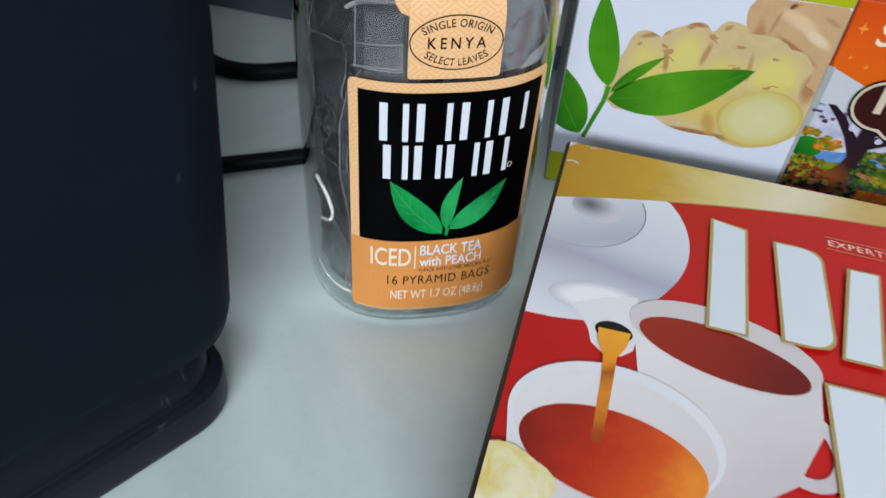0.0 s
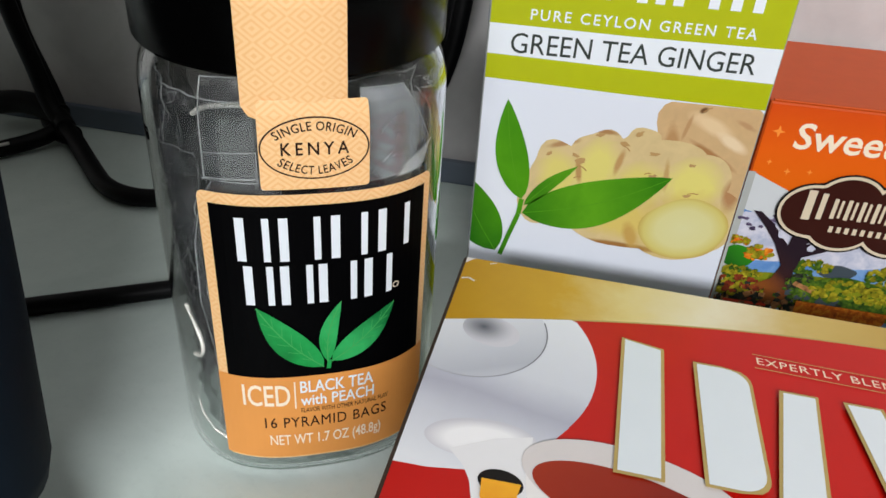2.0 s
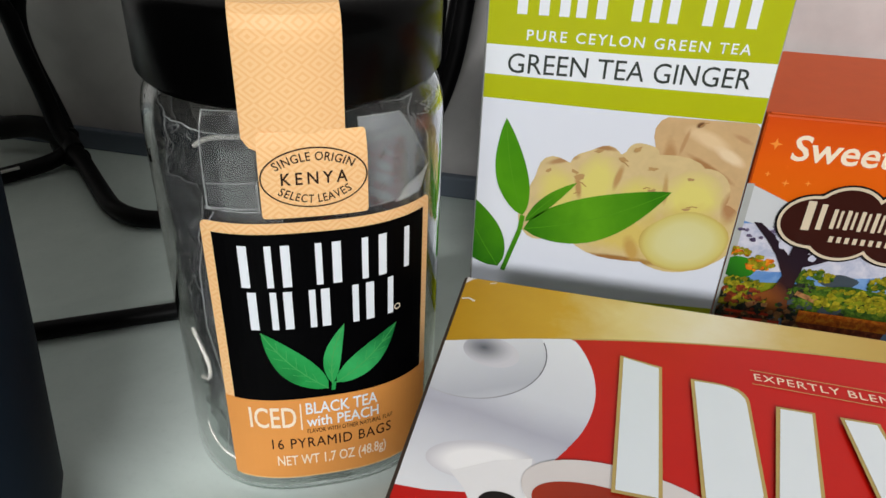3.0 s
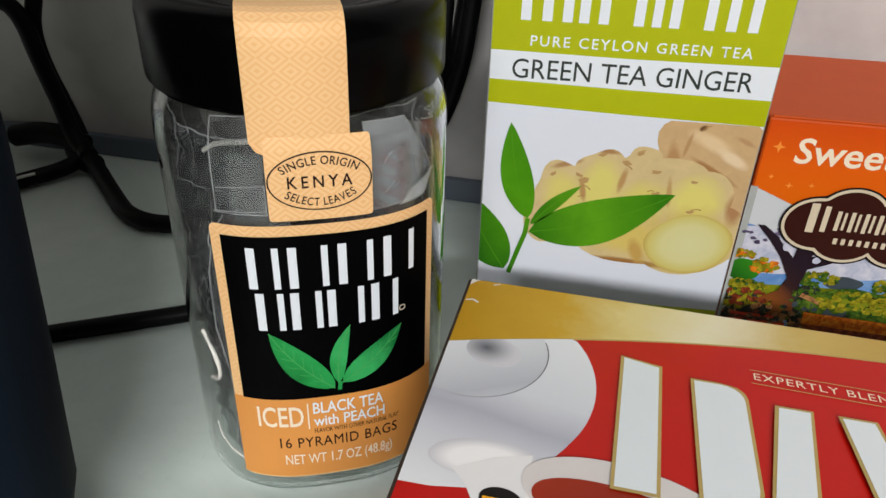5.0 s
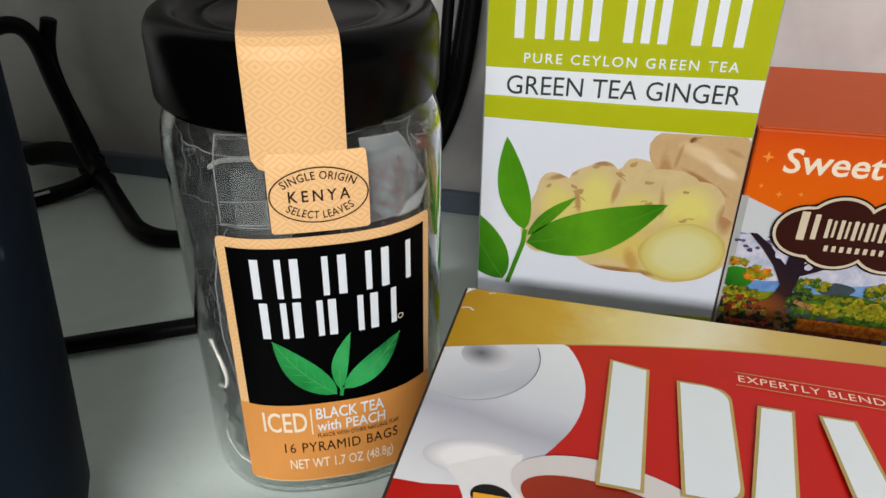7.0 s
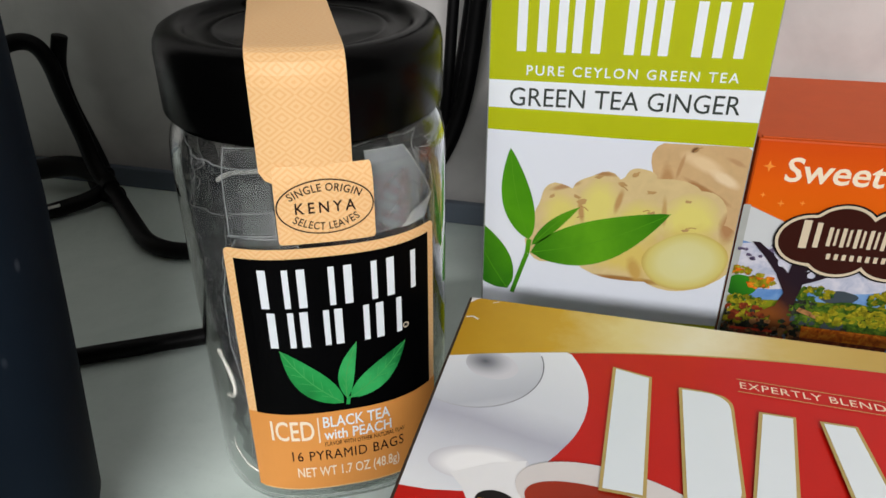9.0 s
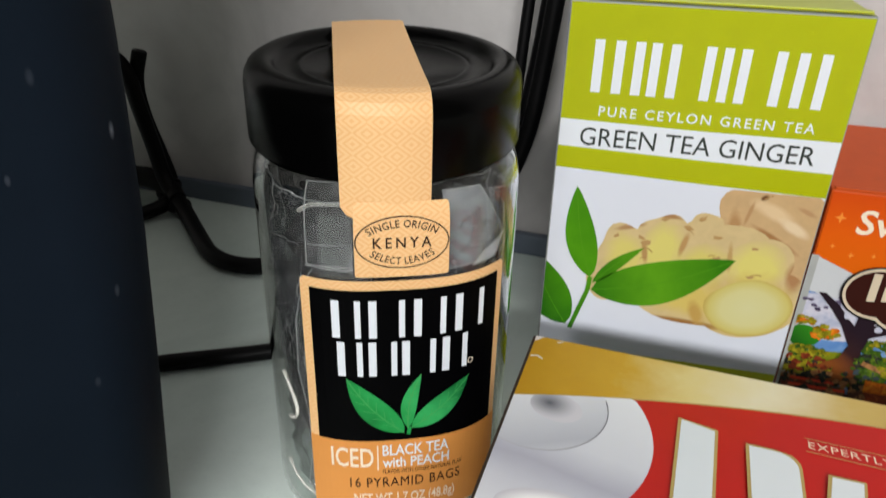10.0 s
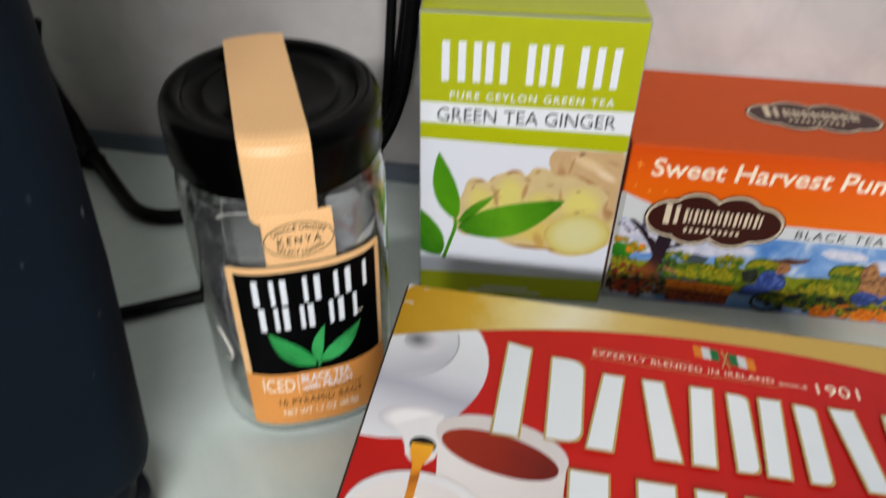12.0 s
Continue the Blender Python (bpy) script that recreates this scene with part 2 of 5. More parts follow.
def film_material():
    """Crinkled clear wrapper film: mostly clear, with crease highlights and bright flecks painted pale."""
    m, n, l, p = base_material("wrapper_film")
    tc = n.new("ShaderNodeTexCoord")
    bend = n.new("ShaderNodeVectorMath")
    bend.operation = "MULTIPLY_ADD"
    wob = n.new("ShaderNodeTexNoise")
    wob.inputs["Scale"].default_value = 140
    l.new(tc.outputs["Object"], wob.inputs["Vector"])
    l.new(wob.outputs["Color"], bend.inputs[0])
    bend.inputs[1].default_value = (0.006, 0.006, 0.006)
    l.new(tc.outputs["Object"], bend.inputs[2])
    vor = n.new("ShaderNodeTexVoronoi")
    vor.feature = "DISTANCE_TO_EDGE"
    vor.inputs["Scale"].default_value = 150
    l.new(bend.outputs[0], vor.inputs["Vector"])
    # glints along the creases, painted as thin pale lines
    crease = ramp(n, l, vor.outputs["Distance"], [(0.0, (1, 1, 1, 1)), (0.018, (0, 0, 0, 1))])
    patch = ramp(n, l, noise_node(n, l, 90, 3), [(0.48, (0, 0, 0, 1)), (0.64, (1, 1, 1, 1))])
    fleck = ramp(n, l, noise_node(n, l, 900, 2, 0.6), [(0.62, (0, 0, 0, 1)), (0.70, (1, 1, 1, 1))])
    both = n.new("ShaderNodeMath")
    both.operation = "ADD"
    both.use_clamp = True
    l.new(crease, both.inputs[0])
    l.new(fleck, both.inputs[1])
    on = n.new("ShaderNodeMath")
    on.operation = "MULTIPLY"
    l.new(both.outputs[0], on.inputs[0])
    l.new(patch, on.inputs[1])
    l.new(mix_colour(n, l, on.outputs[0], (0.05, 0.052, 0.054, 1), (0.42, 0.43, 0.44, 1)), p.inputs["Base Color"])
    p.inputs["Roughness"].default_value, p.inputs["Specular IOR Level"].default_value = 0.16, 0.9
    haze = n.new("ShaderNodeMapRange")
    haze.inputs[1].default_value, haze.inputs[2].default_value = 0.3, 0.75
    haze.inputs[3].default_value, haze.inputs[4].default_value = 0.22, 0.72
    l.new(noise_node(n, l, 100, 6, 0.7, warp=1.5), haze.inputs[0])
    alpha = n.new("ShaderNodeMath")
    alpha.operation = "MAXIMUM"
    l.new(haze.outputs[0], alpha.inputs[0])
    l.new(on.outputs[0], alpha.inputs[1])
    l.new(alpha.outputs[0], p.inputs["Alpha"])
    add_bump(n, l, p, noise_node(n, l, 260, 5, 0.7, warp=1.0), 0.6, 0.002)
    return m


M = {
    "counter": counter_material(), "wall": wall_material(), "peach": peach_paper(), "machine": machine_material(),
    "trim": plain("base_trim_grey", (96, 106, 118), 0.5), "paint": plain("wall_paint", (92, 86, 78), 0.7, 0.05, 12),
    "ceiling": plain("ceiling_grey", (128, 124, 118), 0.8, 0.03, 10), "floor": plain("floor_tile", (92, 78, 66), 0.5, 0.15, 8),
    "cabinet": plain("cabinet_wood", (150, 112, 78), 0.45, 0.18, 14), "window_frame": plain("window_frame_white", (228, 228, 226), 0.4, 0.03, 20),
    "rubber": plain("cable_black", (5, 5, 6), 0.45, 0.2, 200, ior=1.25), "rubber_soft": plain("plug_black", (7, 7, 8), 0.5, 0.2, 200, ior=1.25),
    "tie": plain("wire_tie_white", (210, 210, 205), 0.4), "base": scuffed("machine_base_black"),
    "lid": plain("lid_black", (3, 3, 3), 0.25, 0.2, 120, 0.02, ior=1.16), "clear": clear_plastic("clear_jar", (0.80, 0.805, 0.795, 1), 0.02), "panel": panel_film("wrapper_panel", (112, 114, 116), 0.1, 0.45, 110), "panel_pale": panel_film("wrapper_pale", (136, 139, 142), 0.62, 0.9, 90), "panel_white": panel_film("wrapper_white", (206, 208, 210), 0.6, 0.95, 90),
    "film": film_material(), "film_edge": plain("film_seal", (118, 120, 120), 0.3, 0.2, 300), "tea": plain("tea_leaves", (34, 32, 30), 0.8, 0.6, 900, 0.5, 0.001),
    "tea_mesh": plain("tea_bag_mesh", (120, 120, 120), 0.6, 0.1, 300), "string": plain("cotton_string", (222, 220, 212), 0.8, 0.05, 600),
    "label_black": card("label_black", (2, 2, 3), 0.5, 0.1, coat=0.0, spec=0.04), "white_ink": card("white_ink", (232, 238, 244), 0.4, 0.02),
    "label_orange": card("label_orange", (229, 154, 78), 0.4, 0.03), "brown_ink": card("brown_ink", (40, 20, 10), 0.45),
    "cream_ink": card("cream_ink", (250, 232, 206), 0.4, 0.02),
    "leaf_l": card_fade("label_leaf", [(0.0, (8, 84, 36)), (0.35, (30, 150, 70)), (0.65, (58, 178, 98)), (1.0, (12, 100, 46))], (-0.012, 0.030), (0.012, 0.044), mottle=0.7),
    "leaf_vein": card("label_leaf_vein", (78, 170, 92), 0.4),
    "lime": card("lime_green", (178, 187, 10), 0.35, 0.04, coat=0.1), "white_card": card("white_card", (208, 211, 213), 0.4, 0.02),
    "grey_card": card("grey_card", (150, 154, 152), 0.5, 0.06), "dark_ink": card("dark_ink", (54, 62, 58), 0.45),
    "picture_white": card_fade("picture_white", [(0.0, (212, 217, 230)), (0.4, (227, 230, 238)), (1.0, (223, 228, 238))], (0.0, 0.019), (0.0, 0.073), mottle=0.1),
    "leaf_a": card_fade("tea_leaf", [(0.0, (38, 104, 8)), (0.5, (80, 150, 14)), (1.0, (50, 120, 8))], (0.0, 0.03), (0.03, 0.06), mottle=0.4),
    "leaf_b": card_fade("tea_leaf_broad", [(0.0, (42, 110, 8)), (0.5, (92, 158, 22)), (1.0, (48, 118, 10))], (0.012, 0.036), (0.052, 0.05), mottle=0.4),
    "leaf_mid": card("tea_leaf_rib", (84, 150, 26), 0.4),
    "ginger_line": card("ginger_crease", (176, 134, 80), 0.5), "ginger_scar": card("ginger_scar", (190, 152, 98), 0.5, 0.15),
    "orange": card_fade("box_orange", [(0.0, (230, 104, 6)), (0.5, (230, 96, 8)), (1.0, (214, 76, 10))], (0.0, 0.05), (0.0, 0.072), mottle=0.2),
    # first orange has the top's weaker light painted in; body and flap share it
    "orange_shaded": card("box_orange_shaded", (204, 80, 14), 0.5, 0.05, coat=0.0, spec=0.2), "orange_star": card("box_orange_star", (250, 150, 60), 0.4),
    "plaque": card("plaque_brown", (58, 24, 18), 0.35), "plaque_edge": card("plaque_cream", (222, 206, 178), 0.4), "black_ink": card("black_ink", (22, 18, 18), 0.4),
    "sky": blotch("printed_sky", [(0.35, (74, 124, 190)), (0.52, (122, 160, 208)), (0.66, (206, 212, 222))], 70),
    "bark": blotch("printed_bark", [(0.35, (58, 34, 30)), (0.6, (104, 66, 46))], 320),
    "bush_yellow": blotch("printed_bush_yellow", [(0.3, (74, 72, 12)), (0.5, (138, 130, 20)), (0.7, (192, 176, 44))], 700),
    "bush_green": blotch("printed_bush_green", [(0.3, (20, 46, 14)), (0.5, (58, 90, 22)), (0.7, (112, 132, 32))], 700),
    "bush_dark": blotch("printed_bush_dark", [(0.3, (16, 18, 16)), (0.55, (42, 46, 36)), (0.75, (84, 82, 76))], 700),
    "pumpkin": blotch("printed_pumpkin", [(0.3, (150, 60, 10)), (0.5, (216, 108, 16)), (0.7, (238, 160, 42))], 600),
    "russet": blotch("printed_russet", [(0.3, (70, 24, 14)), (0.55, (130, 52, 26)), (0.75, (186, 96, 48))], 700),
    "violet": blotch("printed_violet", [(0.3, (44, 34, 52)), (0.55, (84, 72, 100)), (0.75, (140, 130, 156))], 700),
    "cloud": blotch("printed_cloud", [(0.35, (176, 182, 204)), (0.6, (214, 212, 224))], 260), "slate": card("printed_slate", (66, 76, 84)),
    "field": blotch("printed_field", [(0.35, (78, 92, 14)), (0.6, (126, 134, 24))], 300), "leaf_print": card_fade("printed_leaf", [(0.0, (24, 88, 18)), (1.0, (52, 138, 26))], (0.001, 0.027), (0.006, 0.033)),
    "trunk_ink": card_fade("printed_trunk", [(0.0, (128, 70, 26)), (0.3, (104, 56, 30)), (0.5, (52, 28, 30)), (1.0, (38, 24, 34))], (0.0125, 0.0225), (0.0195, 0.0305), mottle=0.35),
    "log": blotch("printed_log", [(0.35, (96, 62, 40)), (0.6, (176, 124, 76))], 500), "blue_cloth": blotch("printed_blue", [(0.3, (24, 34, 74)), (0.55, (52, 74, 142)), (0.75, (112, 130, 176))], 500),
    "grey_edge": card("fold_grey", (176, 178, 174)), "red_ink": card("red_small_print", (206, 62, 36), 0.4),
    # glossy shading painted in: the red darkens towards the near right corner
    "red": card_fade("box_red_shaded", [(0.0, (190, 18, 12)), (0.4, (204, 25, 14)), (0.75, (176, 15, 13)), (1.0, (150, 10, 12))], (0.02, -0.01), (0.16, -0.09), 0.3, 0.3, coat=0.12),
    # the ramp's pale middle paints a sheen into the gold
    "gold": card_fade("box_gold_sheen", [(0.0, (184, 138, 20)), (0.26, (204, 162, 44)), (0.42, (226, 208, 140)), (0.6, (236, 228, 196)), (0.8, (210, 182, 104)), (1.0, (200, 166, 84))], (0.0, 0.0), (0.085, -0.012), 0.32, 0.16, metal=0.08, coat=0.12),
    # body colour darkened to paint the shadow line along the left edge
    "box_edge": card("box_edge_shaded", (62, 50, 42), 0.55, coat=0.0, spec=0.2),
    "china": card_fade("printed_china", [(0.0, (232, 236, 241)), (0.42, (216, 220, 228)), (0.6, (180, 182, 196)), (0.74, (208, 211, 221)), (1.0, (234, 237, 242))], (0.016, -0.018), (0.006, -0.064), mottle=0.06),
    "china_lid": card_fade("printed_china_lid", [(0.0, (234, 236, 241)), (0.5, (212, 216, 223)), (0.85, (188, 192, 202)), (1.0, (206, 209, 217))], (0.004, -0.018), (0.016, -0.040), mottle=0.05),
    "china_knob": dome("printed_china_knob", [(0.0, (92, 96, 104)), (0.35, (146, 148, 156)), (0.8, (198, 199, 207)), (1.0, (212, 212, 219))], (0.0085, -0.0262), (0.0058, 0.0050), -0.4, 0.03),
    "china_shine": dome("printed_china_shine", [(0.0, (252, 252, 254)), (0.6, (250, 250, 252)), (1.0, (208, 208, 216))], (0.0130, -0.0570), (0.0090, 0.0046), 0.14, 0.02),
    "china_line": card_fade("printed_china_line", [(0.0, (196, 198, 205)), (0.5, (150, 152, 160)), (1.0, (110, 112, 120))], (0.0, -0.042), (0.020, -0.025)),
    "china_white": card("printed_china_white", (240, 240, 242), 0.32, 0.02, coat=0.12), "china_rim": card("printed_china_rim", (222, 216, 214), 0.32, 0.03, coat=0.12),
    "cup_body": card_fade("printed_cup", [(0.0, (250, 248, 246)), (0.6, (228, 222, 220)), (1.0, (196, 186, 184))], (0.0, -0.07), (0.04, -0.115), 0.32, 0.15, coat=0.12),
    "tea_red": card_fade("printed_tea", [(0.0, (140, 26, 8)), (0.4, (190, 48, 10)), (0.75, (222, 92, 18)), (1.0, (246, 150, 44))], (0.006, -0.088), (0.034, -0.094), 0.3, 0.5, coat=0.12),
    "tea_deep": card_fade("printed_tea_deep", [(0.0, (160, 48, 20)), (0.5, (148, 36, 14)), (1.0, (112, 22, 10))], (0.022, -0.058), (0.048, -0.068), 0.3, 0.3, coat=0.12),
    "pour": card_fade("printed_pour", [(0.0, (120, 52, 8)), (0.15, (248, 180, 40)), (0.35, (240, 158, 34)), (0.5, (176, 92, 16)), (0.7, (230, 146, 36)), (1.0, (170, 66, 14))], (0.0165, -0.062), (0.0165, -0.091), 0.3, 0.4, coat=0.12),
    "letter": card_fade("letter_white", [(0.0, (224, 233, 238)), (0.5, (236, 242, 246)), (1.0, (212, 222, 228))], (0.03, -0.02), (0.14, -0.06), 0.3, 0.2, coat=0.12),
    "letter_gold": card("letter_gold_edge", (196, 170, 104), 0.34, 0.1, 0.2), "flag_green": card("flag_green", (28, 110, 60), 0.4), "flag_orange": card("flag_orange", (222, 130, 40), 0.4),
    "lemon": blotch("printed_lemon", [(0.35, (232, 214, 120)), (0.6, (248, 242, 200))], 200),
}


# ---------------------------------------------------------------- building
def part(name, bm, material, parent=None, label="", smooth=False):
    """Links a bmesh as one mesh object, under a thing or a part."""
    bmesh.ops.recalc_face_normals(bm, faces=bm.faces[:])
    me = bpy.data.meshes.new(name)
    bm.to_mesh(me)
    bm.free()
    if smooth:
        me.polygons.foreach_set("use_smooth", [True] * len(me.polygons))
    me.materials.append(material)
    ob = new(name, me)
    ob.parent = parent
    if label:
        ob["label"] = label
    return ob


def empty(name, place, label, category, group=""):
    ob = new(name)
    ob.empty_display_size = 0.02
    return tagged(ob, label, category, group)


def block(bm, f, lo, hi):
    """A box whose corners go through f."""
    vs = [bm.verts.new(f(x, y, z)) for x in (lo[0], hi[0]) for y in (lo[1], hi[1]) for z in (lo[2], hi[2])]
    for q in ((0, 1, 3, 2), (4, 6, 7, 5), (0, 4, 5, 1), (2, 3, 7, 6), (0, 2, 6, 4), (1, 5, 7, 3)):
        bm.faces.new([vs[i] for i in q])


def rounded_block(f, lo, hi, r, seg=2):
    bm = bmesh.new()
    block(bm, lambda x, y, z: Vector((x, y, z)), lo, hi)
    bmesh.ops.bevel(bm, geom=bm.edges[:], offset=r, segments=seg, profile=0.6, affect="EDGES")
    for v in bm.verts:
        v.co = f(*v.co)
    return bm


def loft(rings, cap_low=True, cap_high=True):
    bm = bmesh.new()
    vs = [[bm.verts.new(p) for p in ring] for ring in rings]
    k = len(vs[0])
    for a, b in zip(vs, vs[1:]):
        for i in range(k):
            bm.faces.new((a[i], a[(i + 1) % k], b[(i + 1) % k], b[i]))
    if cap_low:
        bm.faces.new(vs[0][::-1])
    if cap_high:
        bm.faces.new(vs[-1])
    return bm


def tube(points, radius, sides=12, rounds=3):
    """A round cord along a smoothed line."""
    pts = [Vector(p) for p in points]
    for _ in range(rounds):
        out = [pts[0]]
        for a, b in zip(pts, pts[1:]):
            out += [a * 0.75 + b * 0.25, a * 0.25 + b * 0.75]
        pts = out + [pts[-1]]
    rings, up = [], Vector((0.3, 0.2, 0.93))
    for i, p in enumerate(pts):
        d = (pts[min(i + 1, len(pts) - 1)] - pts[max(i - 1, 0)]).normalized()
        s = d.cross(up)
        s = s.normalized() if s.length > 0.05 else d.orthogonal().normalized()
        up = s.cross(d).normalized()
        rings.append([p + radius * (math.cos(w) * s + math.sin(w) * up) for w in (2 * math.pi * k / sides for k in range(sides))])
    return loft(rings)


class Face:
    """A flat printed side: u along it, v up it, d out of it."""
    curved = False

    def __init__(self, origin, U, V, ku=1.0, kv=1.0, v0=0.0, low=-9.0):
        self.o, self.U, self.V = Vector(origin), Vector(U), Vector(V)
        self.N = self.U.cross(self.V)
        self.ku, self.kv, self.v0, self.low = ku, kv, v0, low

    def at(self, u, v, d=0.0):
        return self.o + u * self.ku * self.U + max(self.low, v * self.kv + self.v0) * self.V + d * self.N


def flat_mesh(polys):
    bm = bmesh.new()
    for i, poly in enumerate(polys):
        vs = [bm.verts.new((x, y, 0.000008 * i if len(poly) > 8 else 0)) for x, y in poly]
        try:
            bm.faces.new(vs)
        except ValueError:
            pass
    return bm


def text_mesh(body, height, spacing=1.0, shear=0.0, bold=0.0):
    """The flat mesh of a line of writing, cap height given, starting at 0, 0; and its width."""
    cu = bpy.data.curves.new("line", "FONT")
    cu.body, cu.size, cu.space_character, cu.shear, cu.offset = body, 1.0, spacing, shear, bold
    cu.resolution_u = 3
    ob = new("line", cu)
    dg = bpy.context.evaluated_depsgraph_get()
    me = bpy.data.meshes.new_from_object(ob.evaluated_get(dg))
    bm = bmesh.new()
    bm.from_mesh(me)
    bpy.data.objects.remove(ob)
    bpy.data.curves.remove(cu)
    bpy.data.meshes.remove(me)
    xs = [v.co.x for v in bm.verts]
    k, x0 = height / 0.69, min(xs)
    for v in bm.verts:
        v.co = Vector(((v.co.x - x0) * k, v.co.y * k, 0))
    return bm, (max(xs) - x0) * k


def write(name, body, face, u, v, height, width, d, material, parent, spacing=1.0, shear=0.0, bold=0.0, place=None):
    """A line of writing on a face, its width brought to the given one."""
    bm, w = text_mesh(body, height, spacing, shear, bold)
    for p in bm.verts:
        x = p.co.x * width / w
        p.co = Vector(place(x, p.co.y)).to_3d() if place else Vector((u + x, v + p.co.y, 0))
    return printed(name, bm, face, d, material, parent)


def printed(name, shapes, face, d, material, parent, label=""):
    """Flat shapes (u, v) laid on a face at the height d above it."""
    bm = shapes if isinstance(shapes, bmesh.types.BMesh) else flat_mesh(shapes)
    if face.curved:
        lo, hi = min(v.co.x for v in bm.verts), max(v.co.x for v in bm.verts)
        k = math.floor(lo / 0.0014) + 1
        while k * 0.0014 < hi:
            bmesh.ops.bisect_plane(bm, geom=bm.verts[:] + bm.edges[:] + bm.faces[:], plane_co=(k * 0.0014, 0, 0), plane_no=(1, 0, 0))
            k += 1
        lo, hi = min(v.co.y for v in bm.verts), max(v.co.y for v in bm.verts)
        k = math.floor(lo / 0.002) + 1
        while k * 0.002 < hi and face.bends:
            bmesh.ops.bisect_plane(bm, geom=bm.verts[:] + bm.edges[:] + bm.faces[:], plane_co=(0, k * 0.002, 0), plane_no=(0, 1, 0))
            k += 1
    uv = bm.loops.layers.uv.new("UVMap")
    for f in bm.faces:
        f.normal_update()
        if f.normal.z < 0:
            f.normal_flip()
        for lp in f.loops:
            lp[uv].uv = lp.vert.co.xy
    for v in bm.verts:
        v.co = face.at(v.co.x, v.co.y, d + v.co.z)
    me = bpy.data.meshes.new(name)
    bm.to_mesh(me)
    bm.free()
    me.materials.append(material)
    ob = new(name, me)
    ob.parent = parent
    if label:
        ob["label"] = label
    return ob


def rect(u0, v0, u1, v1):
    return [(u0, v0), (u1, v0), (u1, v1), (u0, v1)]


def round_rect(u0, v0, u1, v1, r, seg=5, corners=(1, 1, 1, 1)):
    out = []
    for (cx, cy, a), on in zip(((u0 + r, v0 + r, 180), (u1 - r, v0 + r, 270), (u1 - r, v1 - r, 0), (u0 + r, v1 - r, 90)), corners):
        if not on:
            out.append((cx + r * (1 if a in (270, 0) else -1), cy + r * (1 if a in (0, 90) else -1)))
            continue
        out += [(cx + r * math.cos(radians(a + 90 * k / seg)), cy + r * math.sin(radians(a + 90 * k / seg))) for k in range(seg + 1)]
    return out


def oval(cx, cy, rx, ry, turn=0.0, n=40, a0=0.0, a1=360.0):
    c, s = math.cos(radians(turn)), math.sin(radians(turn))
    full = abs(a1 - a0) >= 360
    ks = range(n) if full else range(n + 1)
    return [(cx + c * rx * math.cos(w) - s * ry * math.sin(w), cy + s * rx * math.cos(w) + c * ry * math.sin(w)) for w in (radians(a0 + (a1 - a0) * k / n) for k in ks)]


def ring(cx, cy, rx, ry, width, turn=0.0, n=48, a0=0.0, a1=360.0):
    a = oval(cx, cy, rx, ry, turn, n, a0, a1)
    b = oval(cx, cy, rx - width, ry - width, turn, n, a0, a1)
    m = len(a)
    return [[a[i], a[(i + 1) % m], b[(i + 1) % m], b[i]] for i in range(m if abs(a1 - a0) >= 360 else m - 1)]


def stroke(points, width):
    """A line of even width as quads."""
    out = []
    for (x0, y0), (x1, y1) in zip(points, points[1:]):
        l = math.hypot(x1 - x0, y1 - y0) or 1
        nx, ny = -(y1 - y0) / l * width / 2, (x1 - x0) / l * width / 2
        out.append([(x0 + nx, y0 + ny), (x0 - nx, y0 - ny), (x1 - nx, y1 - ny), (x1 + nx, y1 + ny)])
    return out


def leaf(base, tip, half, bend=0.0, n=14, fat=0.42):
    """A pointed leaf between two points, and its rib."""
    b, t = Vector(base), Vector(tip)
    d = t - b
    nrm = Vector((-d.y, d.x)).normalized()
    mid, left, right = [], [], []
    for k in range(n + 1):
        s = k / n
        c = b + d * s + nrm * bend * math.sin(math.pi * s)
        w = half * math.sin(math.pi * s ** (math.log(0.5) / math.log(fat))) ** 0.85 if 0 < s < 1 else 0
        mid.append(tuple(c))
        left.append(tuple(c + nrm * w))
        right.append(tuple(c - nrm * w))
    polys = []
    for k in range(n):
        a = [left[k], mid[k], mid[k + 1], left[k + 1]]
        c = [mid[k], right[k], right[k + 1], mid[k + 1]]
        for q in (a, c):
            q2 = [p for i, p in enumerate(q) if p not in q[:i]]
            if len(q2) > 2:
                polys.append(q2)
    return polys, mid


def lump(cx, cy, rx, ry, rnd, amp=0.14, n=22, turn=0.0):
    """An uneven rounded outline."""
    ph = [(rnd.uniform(0, 6.28), rnd.uniform(0.3, 1)) for _ in range(4)]
    out = []
    for k in range(n):
        w = 2 * math.pi * k / n
        s = 1 + amp * sum(a * math.sin((i + 2) * w + p) for i, (p, a) in enumerate(ph)) / 2
        x, y = rx * s * math.cos(w), ry * s * math.sin(w)
        out.append((cx + x * math.cos(turn) - y * math.sin(turn), cy + x * math.sin(turn) + y * math.cos(turn)))
    return out


def clip_to(polys, u0, v0, u1, v1):
    """Polygons cut to a rectangle."""
    out = []
    for poly in polys:
        for axis, lim, keep in ((0, u0, 1), (0, u1, -1), (1, v0, 1), (1, v1, -1)):
            new_poly = []
            for i, p in enumerate(poly):
                q = poly[i - 1]
                pin, qin = (p[axis] - lim) * keep >= 0, (q[axis] - lim) * keep >= 0
                if pin != qin:
                    s = (lim - q[axis]) / (p[axis] - q[axis])
                    new_poly.append((q[0] + s * (p[0] - q[0]), q[1] + s * (p[1] - q[1])))
                if pin:
                    new_poly.append(p)
            poly = new_poly
            if len(poly) < 3:
                break
        if len(poly) >= 3:
            out.append(poly)
    return out


